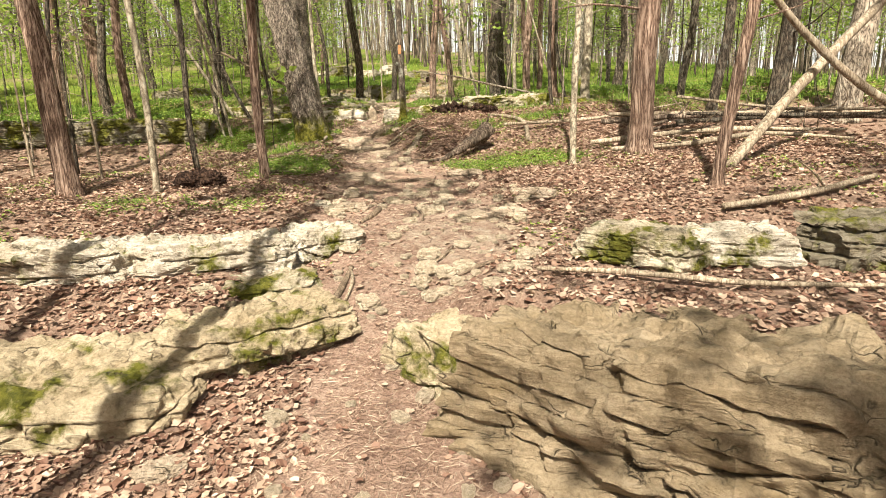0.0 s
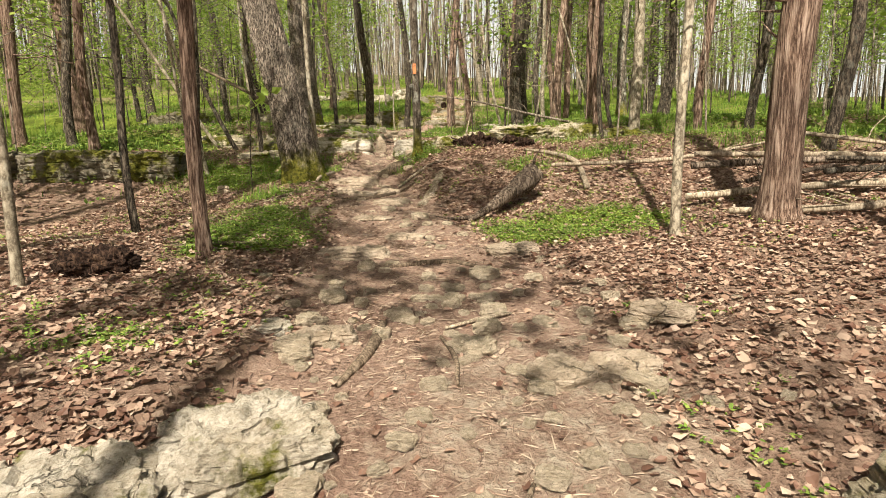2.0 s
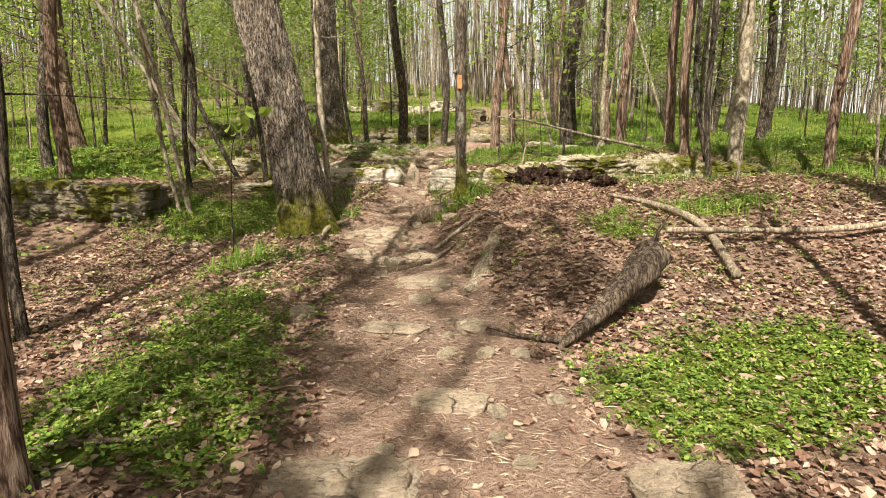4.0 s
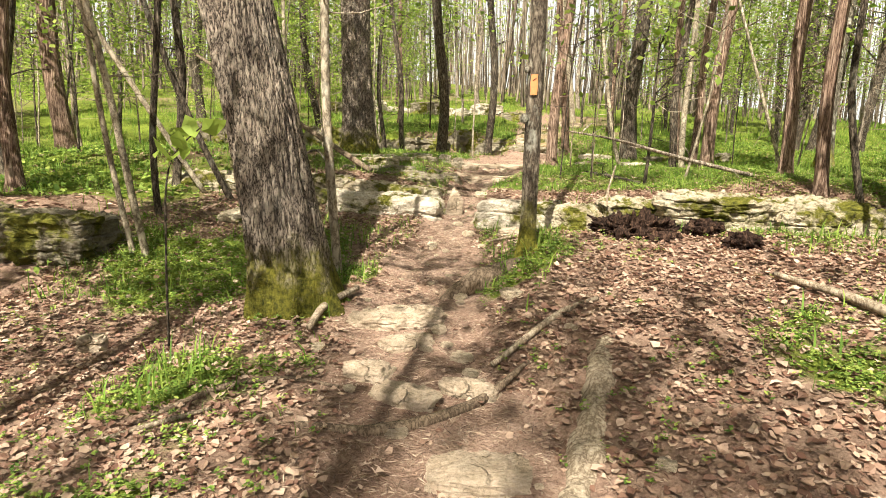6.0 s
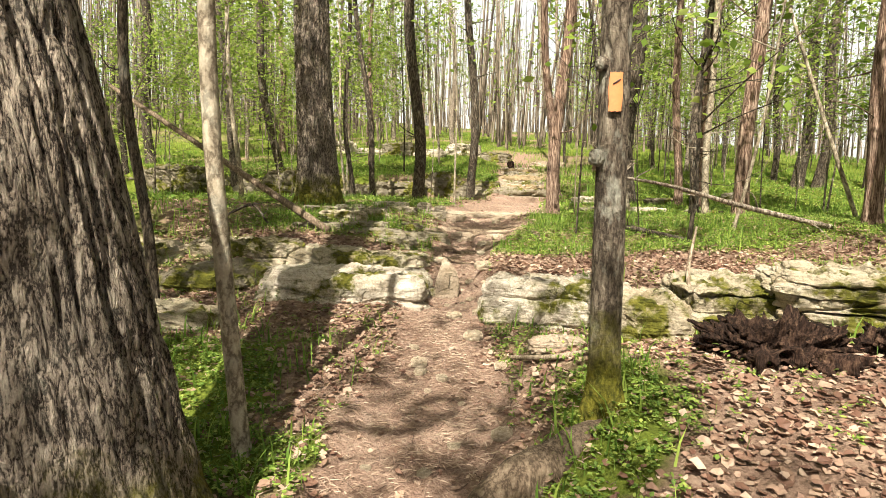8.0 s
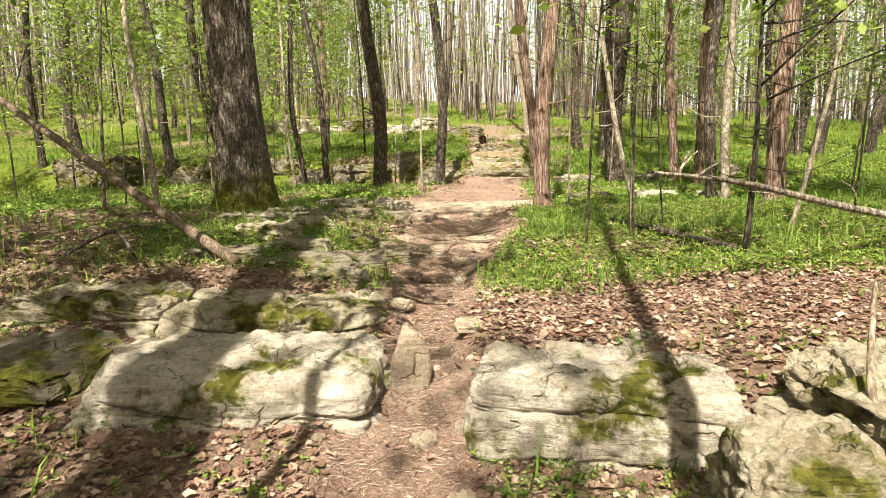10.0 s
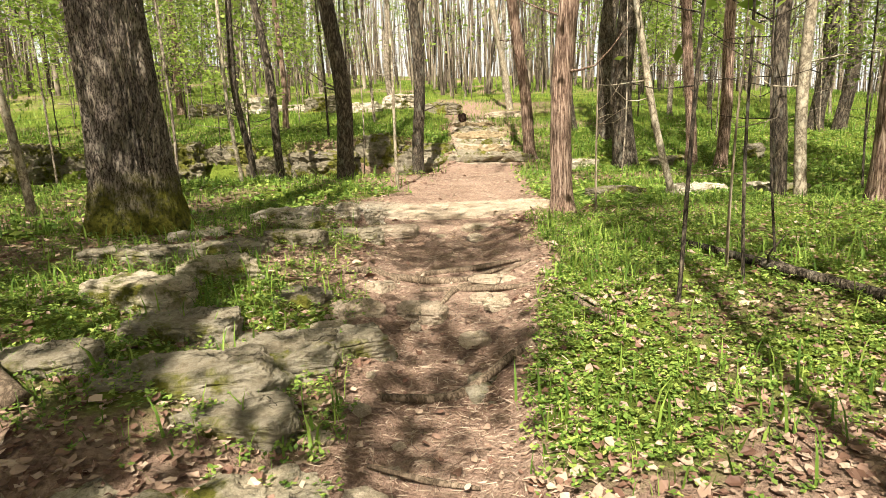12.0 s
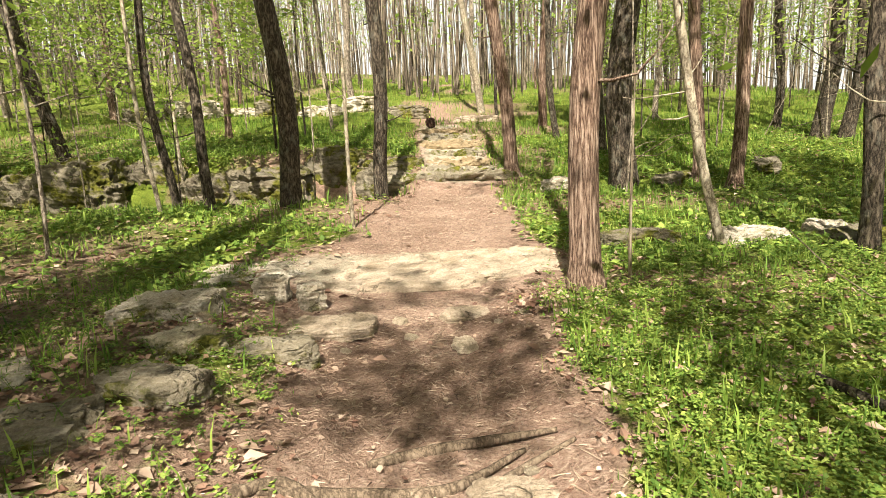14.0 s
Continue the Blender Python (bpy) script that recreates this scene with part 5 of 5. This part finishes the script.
# brush pile
for pts, lift, r, mat in (([(2.0, 7.6), (3.4, 7.2), (5.2, 7.4)], 0.10, 0.042, DEADWOOD), ([(2.3, 8.3), (3.6, 7.9), (6.2, 6.9)], 0.22, 0.045, OLDLOG), ([(2.6, 9.0), (4.2, 8.6), (6.5, 8.4)], 0.18, 0.04, DEADWOOD),
                          ([(2.9, 7.0), (4.4, 7.6), (6.0, 8.8)], 0.25, 0.035, DARKBARK), ([(2.1, 6.9), (2.9, 6.5), (3.8, 6.75), (4.6, 6.3)], 0.06, 0.038, DEADWOOD), ([(1.0, 9.3), (2.4, 9.2), (4.0, 9.7)], 0.10, 0.03, DEADWOOD),
                          ([(2.7, 7.9), (3.9, 8.4), (5.0, 9.2)], 0.12, 0.03, OLDLOG), ([(3.2, 7.5), (4.6, 7.0), (6.4, 7.7)], 0.3, 0.03, DARKBARK), ([(2.5, 7.4), (3.3, 8.2), (3.9, 9.2)], 0.2, 0.025, OLDLOG), ([(3.6, 8.9), (4.8, 7.9), (5.6, 6.6)], 0.34, 0.028, DEADWOOD)):
    fallen("fallen_log", lying(pts, lift), [0.75 * r, 0.85 * r, r * 0.4], mat, "weathered fallen trunk tangled in the brush pile", "log", 14, 0.4, 40, 6, "brush pile logs")
# two bleached dead trunks leaning across each other
fallen("leaning_dead_tree", [(2.75, 5.25, 1.15), (3.5, 5.6, 1.85), (4.6, 6.1, 2.75), (5.6, 6.6, 3.5)], [0.05, 0.05, 0.045, 0.04], DEADWOOD, "bleached dead trunk leaning over the brush pile", "dead trunk", 12, 0.1)
fallen("leaning_dead_tree", [(3.05, 5.4, 2.75), (3.5, 5.5, 2.35), (4.2, 5.5, 1.8), (5.4, 5.6, 1.25)], [0.03, 0.035, 0.04, 0.045], DEADWOOD, "bleached dead trunk leaning over the brush pile", "dead trunk", 12, 0.1)
fallen("leaning_dead_tree", [(-4.96, 13.81, 1.75), (-5.9, 13.25, 3.6), (-6.9, 12.6, 5.6)], [0.035, 0.032, 0.025], PALE, "thin pale dead trunk leaning among living trees", "dead trunk", 10, 0.1)
fallen("leaning_dead_tree", [(3.18, 16.82, 2.08), (2.75, 17.05, 3.5), (2.3, 17.25, 5.0)], [0.028, 0.025, 0.02], PALE, "thin pale dead trunk leaning among living trees", "dead trunk", 10, 0.1)
# pole propped beside the trail
fallen("leaning_pole", [(-3.22, 15.42, 2.10), (-4.4, 16.0, 2.68), (-5.6, 16.6, 3.27), (-7.2, 17.4, 4.05)], [0.045, 0.04, 0.036, 0.03], ROOT, "brown barkless pole leaning down to the grass", "dead trunk", 14, 0.08)
# long dead branch hung over the right ledge
fallen("dead_branch", [(-0.42, 14.48, 2.75), (0.3, 14.9, 2.66), (1.3, 15.5, 2.45), (3.0, 16.4, 2.14)], [0.008, 0.018, 0.028, 0.032], GREYBARK, "long thin dead branch hanging above the ledge", "branch", 8, 0.1, 30, 7)
# white decayed log half sunk by the trail
fallen("fallen_log", lying([(-0.58, 8.75), (-0.47, 9.2), (-0.38, 9.65), (-0.28, 10.2)], -0.05), [0.06, 0.10, 0.085, 0.04], DEADWOOD, "white crumbling log half sunk in leaves", "log", 40, 0.5, 90)
fallen("dead_branch", lying([(1.3, 8.6), (1.35, 9.6), (1.15, 10.4), (0.85, 10.9)], 0.05), [0.032, 0.036, 0.03, 0.018], DEADWOOD, "grey curved dead branch on leaves", "branch", 10, 0.12)
fallen("dead_branch", lying([(0.16, 18.0), (0.45, 17.0), (0.85, 16.2)], 0.04), [0.02, 0.035, 0.03], DARKBARK, "dark fallen limb in green herbs", "branch", 10, 0.15, 24, 2)
fallen("dead_branch", lying([(-2.08, 10.05), (-2.12, 10.45), (-2.02, 10.85)], 0.06), [0.02, 0.028, 0.022], DEADWOOD, "crooked broken branch against the mossy foot", "branch", 10, 0.15)
fallen("dead_branch", lying([(0.62, 2.95), (1.1, 2.85), (1.7, 2.6), (2.6, 2.5)], 0.04), [0.012, 0.018, 0.016, 0.01], DEADWOOD, "thin grey stick on leaf litter", "branch", 8, 0.15)
fallen("dead_branch", lying([(2.2, 4.1), (2.9, 4.2), (3.6, 4.5)], 0.06), [0.025, 0.03, 0.02], DEADWOOD, "grey fallen branch on leaf litter", "branch", 8, 0.15, 24, 2)
fallen("dead_branch", lying([(-1.2, 12.6), (-0.95, 12.25), (-0.75, 12.1)], 0.03), [0.012, 0.016, 0.012], DEADWOOD, "short pale stick beside the trail", "branch", 8, 0.1)
fallen("dead_branch", [(-4.3, 15.0, 2.22), (-4.0, 15.15, 2.38), (-3.75, 15.0, 2.2)], [0.012, 0.016, 0.01], DARKBARK, "dark forked dead stick in herbs", "branch", 8, 0.1, 24, 2)
fallen("dead_branch", lying([(-0.95, 9.95), (-0.6, 10.2), (-0.35, 10.35)], 0.02), [0.018, 0.022, 0.015], DEADWOOD, "short bleached stick on soil", "branch", 8, 0.1)
fallen("dead_branch", [(0.1, 13.1, 1.7), (0.0, 13.15, 2.0), (0.08, 13.3, 2.35)], [0.016, 0.014, 0.008], DEADWOOD, "thin dead stem rising in the ledge gap", "branch", 8, 0.1)
for k, (x, y, a, s) in enumerate(((-0.15, 4.55, 100, 0.5), (0.0, 5.0, 30, 0.4), (0.05, 3.6, 60, 0.35), (-0.55, 3.3, 95, 0.4), (-1.9, 6.3, 20, 0.6), (-3.2, 6.6, 50, 0.8), (0.3, 3.3, 10, 0.3), (-2.4, 9.0, 40, 0.5), (-1.75, 15.3, -10, 0.4), (-0.9, 16.7, 120, 0.4))):
    c, w = math.cos(radians(a)) * s / 2, math.sin(radians(a)) * s / 2
    fallen("stick", lying([(x - c, y - w), (x + 0.03, y + 0.02), (x + c, y + w)], 0.015), [0.008, 0.014, 0.008], DEADWOOD if k % 2 else ROOT, "thin dry stick lying on the trail", "stick", 7, 0.1, 10, group="sticks on the trail")
# buttress root of the blazed tree
fallen("root", [(-0.80, 11.56, 1.58), (-0.98, 11.40, 1.50), (-1.18, 11.26, 1.43), (-1.42, 11.08, 1.29)], [0.05, 0.075, 0.10, 0.05], ROOT, "thick mossy root running down from the blazed tree", "root", 40, 0.3, 60)
# roots in the trail
for pts, r in (([(-1.75, 9.05), (-1.4, 9.2), (-1.0, 9.55), (-0.75, 9.9)], 0.028), ([(-2.5, 9.0), (-2.25, 9.35), (-1.95, 9.45), (-1.7, 9.5)], 0.016), ([(-1.95, 15.85), (-1.6, 15.95), (-1.25, 16.2), (-0.85, 16.3)], 0.022),
               ([(-2.35, 17.45), (-2.0, 17.5), (-1.6, 17.55), (-1.25, 17.75)], 0.026), ([(-1.9, 17.75), (-1.55, 17.85), (-1.1, 17.8)], 0.024), ([(-1.7, 17.1), (-1.6, 17.35), (-1.35, 17.6), (-1.05, 17.7)], 0.02),
               ([(-1.85, 17.35), (-1.55, 17.35), (-1.2, 17.2), (-0.95, 17.1)], 0.02), ([(-0.95, 16.9), (-0.85, 16.55), (-0.6, 16.2)], 0.015), ([(-2.45, 17.3), (-2.2, 17.5), (-2.0, 17.4)], 0.022), ([(-0.6, 6.0), (-0.2, 6.1), (0.05, 5.95)], 0.02),
               ([(-0.5, 5.0), (-0.52, 4.65), (-0.6, 4.3)], 0.025), ([(-0.55, 3.5), (-0.6, 3.1), (-0.68, 2.8)], 0.02)):
    fallen("root", lying(pts, 0.45 * r), [r * 0.7, r * 1.15, r * 1.0, r * 0.45], ROOT, "worn tree root crossing the trail", "root", 10, 0.2, 20, group="trail roots")


def rotten_stump():
    """A heap of crumbled dark red wood before the mossy rocks."""
    rng = np.random.default_rng(31)
    x, y = 0.15, 12.15
    e = thing("rotten_stump", x, y, on_ground(x, y) - 0.05, "crumbled dark red-brown rotten stump heap before mossy rocks", "stump")
    v, f = rock_mesh(0.75, 0.42, 0.17, 77, cuts=40, square=2.5, rough=0.5, layers=2, step=0.0)
    part("mound", v, f, ROTTEN, e)
    for k in range(34):
        a, d = rng.uniform(0, 6.28), rng.uniform(0.02, 0.26)
        b = np.array([math.cos(a) * d * 1.2, math.sin(a) * d * 0.8, 0.12])
        top = b + [rng.normal(0, 0.1), rng.normal(0, 0.1), rng.uniform(-0.06, 0.08)]
        part("splinter", *tube(bent([b, (b + top) / 2 + rng.normal(0, 0.02, 3), top], 6), [0.02, 0.017, 0.008], 6, 0.5, k), ROTTEN, e)
    for x2, y2, s in ((0.75, 12.2, 0.35), (0.95, 11.8, 0.3)):
        z2 = on_ground(x2, y2)
        v, f = rock_mesh(s, s * 0.7, 0.16, 90, cuts=18, square=2.5, rough=0.4, layers=2, step=0.05)
        ob = new("rotten_wood", mesh_of("rotten_wood", v, f, ROTTEN))
        ob.matrix_world = pose(x2, y2, z2 - 0.03)
        tagged(ob, "black rotten wood chunk on leaf litter", "rotten wood")


rotten_stump()
v, f = rock_mesh(0.32, 0.26, 0.32, 55, cuts=20, square=2.4, rough=0.14, layers=2, step=0.02)
stump = new("burnt_stump", mesh_of("burnt_stump", v, f, ROTTEN))
stump.matrix_world = pose(-1.1, 35.0, on_ground(-1.25, 35.0) + 0.02)
tagged(stump, "small black round stump beside the climbing trail", "stump")
v, f = rock_mesh(0.5, 0.3, 0.16, 58, cuts=20, square=2.4, rough=0.3, layers=2, step=0.05)
chunk = new("rotten_wood", mesh_of("rotten_wood", v, f, ROTTEN))
chunk.matrix_world = pose(-2.45, 5.75, on_ground(-2.45, 5.75) - 0.03, 0, 0, 15)
tagged(chunk, "dark red rotten log chunk among herbs", "rotten wood")


def trail_blaze():
    """The painted mark, wrapped on the trunk."""
    w, h, r = 0.056, 0.155, 0.079
    v, f = [], []
    for i in range(9):
        a = -math.pi / 2 + (i / 8 - 0.5) * w / r
        for j in range(9):
            wob = 0.002 * math.sin(i * 2.1 + j)
            v.append((r * math.cos(a) + wob, r * math.sin(a), (j / 8 - 0.5) * h + wob))
    for i in range(8):
        for j in range(8):
            q = i * 9 + j
            f.append((q, q + 9, q + 10, q + 1))
    n = len(v)
    v += [(c[0] * 0.93, c[1] * 0.93, c[2]) for c in v]
    f += [tuple(k + n for k in reversed(q)) for q in f]
    z = 2.975 - (float(height(-0.80, 11.60)) - 0.02)
    b = part("blaze", np.array(v) + [BLAZE_X, BLAZE_Y, z], np.array(f), ORANGE, BLAZE_TREE, "faded orange painted trail blaze")
    part("scratch", *tube(np.array([(-0.012, -r - 0.001, 0.03), (0.006, -r - 0.001, 0.042), (0.018, -r + 0.001, 0.05)]) + [BLAZE_X, BLAZE_Y, z], [0.003, 0.004, 0.002], 6), BLACKMARK, b)
    for dz, dx, s in ((-0.26, -0.06, 0.035), (0.12, -0.055, 0.03), (-0.48, 0.02, 0.03), (-0.68, 0.02, 0.028)):
        kv, kf = rock_mesh(s * 2, s * 1.7, s * 2, 60, cuts=10, square=2.2, rough=0.15, layers=1, step=0.0)
        part("knot", kv + [BLAZE_X + dx, BLAZE_Y - 0.04, z + dz - s], kf, BLAZED, BLAZE_TREE)


BLAZE_X, BLAZE_Y = -0.02, 0.0
trail_blaze()


# ---- ground cover ----
def litter():
    rng = np.random.default_rng(41)
    def scatter(n, x0, x1, y0, y1, size, keep_path, lift):
        x, y = rng.uniform(x0, x1, n), y0 + (y1 - y0) * rng.uniform(0, 1, n) ** 1.25
        p = np.stack([x, y, 0 * x], -1)
        clump = fractal(p * 1.6, 13, 3) / 0.88
        want = (1 - (1 - keep_path) * bareness(x, y)) * (1 - 0.72 * greenery(x, y)) * (0.45 + 1.1 * clump) * (1 - 0.45 * smooth(-0.1, 0.6, x) * (1 - smooth(4.6, 5.8, y)))
        inner = (np.abs(x) < 4.7) & (y > 0.5) & (y < 17)
        ok = (rng.random(n) < want) & ~(inner & (size > 0.055))
        x, y = x[ok], y[ok]
        z = surface(x, y) + lift * 0.5 + rng.exponential(0.007, len(x))
        return leaves(np.stack([x, y, z], -1), size, rng, 0.2, 1.55, 0.26, size < 0.055)
    near = scatter(140000, -5.0, 4.8, 0.3, 20, 0.0235, 0.10, 0.004)
    near2 = scatter(85000, -5.0, 4.8, 0.3, 17, 0.033, 0.03, 0.006)
    far = scatter(80000, -15, 14, -5, 34, 0.058, 0.03, 0.006)
    ob = part("leaf_litter", *joined([near, near2, far]), LITTER, None, "", False)
    tagged(ob, "dry tan and brown fallen leaves over the ground", "leaf litter", kind="stuff")


litter()


def debris():
    """Needles, bark bits and twiglets on the trail."""
    rng = np.random.default_rng(43)
    n = 56000
    y = 0.6 + 26.4 * rng.uniform(0, 1, n) ** 1.1
    x = np.interp(y, TRAIL_Y, TRAIL_X) + rng.normal(0, 0.85, n) * np.interp(y, TRAIL_Y, TRAIL_W)
    z = surface(x, y) + 0.004
    a, l, w = rng.uniform(0, np.pi, n), rng.lognormal(-3.4, 0.5, n), rng.uniform(0.0015, 0.005, n)
    d = np.stack([np.cos(a), np.sin(a), rng.normal(0, 0.12, n)], -1) * l[:, None] / 2
    s = np.stack([-np.sin(a), np.cos(a), 0 * a], -1) * w[:, None] / 2
    c = np.stack([x, y, z], -1)
    up = np.array([0, 0, 1.0]) * w[:, None]
    v = np.stack([c - d - s, c - d + s, c + d + s, c + d - s, c + up], 1).reshape(-1, 3)
    k = np.arange(n)[:, None] * 5
    f = np.concatenate([k + [4, 0, 1], k + [4, 1, 2], k + [4, 2, 3], k + [4, 3, 0]], 0)
    tagged(part("trail_debris", v, f, TWIGS, None, "", False), "brown needles, bark bits and twiglets on bare soil", "debris", kind="stuff")


debris()


def herbs():
    rng = np.random.default_rng(47)
    def plants(n, x0, x1, y0, y1, leaf, tall, per):
        x, y = rng.uniform(x0, x1, n), rng.uniform(y0, y1, n)
        sprig = 0.11 * smooth(0.45, 0.6, fractal(np.stack([x, y, 0 * x], -1) * 1.3, 29, 3) / 0.88) * (1 - bareness(x, y))
        ok = (rng.random(n) < np.maximum(greenery(x, y) ** 1.2, sprig)) & ~((leaf > 0.03) & (np.abs(x) < 4.8) & (y < 20))
        x, y = x[ok], y[ok]
        z = surface(x, y)
        m = len(x)
        c = np.repeat(np.stack([x, y, z], -1), per, 0)
        a = rng.uniform(0, 2 * np.pi, m * per)
        r = rng.uniform(0.2, 1.0, m * per) * leaf * 2.2
        hgt = np.repeat(rng.uniform(0.3, 1.0, m), per) * tall * rng.uniform(0.5, 1.1, m * per)
        at = c + np.stack([np.cos(a) * r, np.sin(a) * r, hgt], -1)
        return sprays(at, leaf * 1.15, rng, True)
    near = plants(125000, -4.8, 5.0, 3.5, 21.5, 0.0125, 0.06, 7)
    far = plants(26000, -12, 12, 10, 32, 0.045, 0.09, 5)
    tagged(part("ground_herbs", *joined([near, far]), HERB, None, "", False), "low bright green herbs carpeting the woodland floor", "herbs", kind="stuff")

    def blades(n, x0, x1, y0, y1, tall, wide, power):
        x, y = rng.uniform(x0, x1, n), rng.uniform(y0, y1, n)
        p = np.stack([x, y, 0 * x], -1)
        tuft = smooth(0.42, 0.62, fractal(p * 1.1, 23, 3) / 0.88)
        ok = rng.random(n) < greenery(x, y) ** power * (0.15 + tuft)
        x, y = x[ok], y[ok]
        m = len(x)
        c = np.stack([x, y, surface(x, y) - 0.01], -1)
        a, h = rng.uniform(0, 2 * np.pi, m), tall * rng.uniform(0.4, 1.2, m)
        s = np.stack([np.cos(a), np.sin(a), 0 * a], -1) * (wide * rng.uniform(0.6, 1.3, m))[:, None]
        b = np.stack([-np.sin(a), np.cos(a), 0 * a], -1) * (h * rng.uniform(0.1, 0.8, m))[:, None]
        up = np.stack([0 * h, 0 * h, h], -1)
        v = np.stack([c - s, c + s, c + s * 0.7 + up * 0.6 + b * 0.35, c - s * 0.7 + up * 0.6 + b * 0.35, c + up * 0.95 + b], 1).reshape(-1, 3)
        k = np.arange(m)[:, None] * 5
        return v, np.concatenate([k + [0, 1, 2], k + [0, 2, 3], k + [3, 2, 4]], 0)
    g = [blades(70000, -5, 5.5, 4, 21, 0.10, 0.0022, 1.0), blades(160000, -18, 16, 9, 36, 0.17, 0.006, 1.0), blades(110000, -45, 45, 24, 75, 0.24, 0.014, 0.6)]
    tagged(part("woodland_grass", *joined(g), GRASS, None, "", False), "fresh green grass between the trees", "grass", kind="stuff")


herbs()
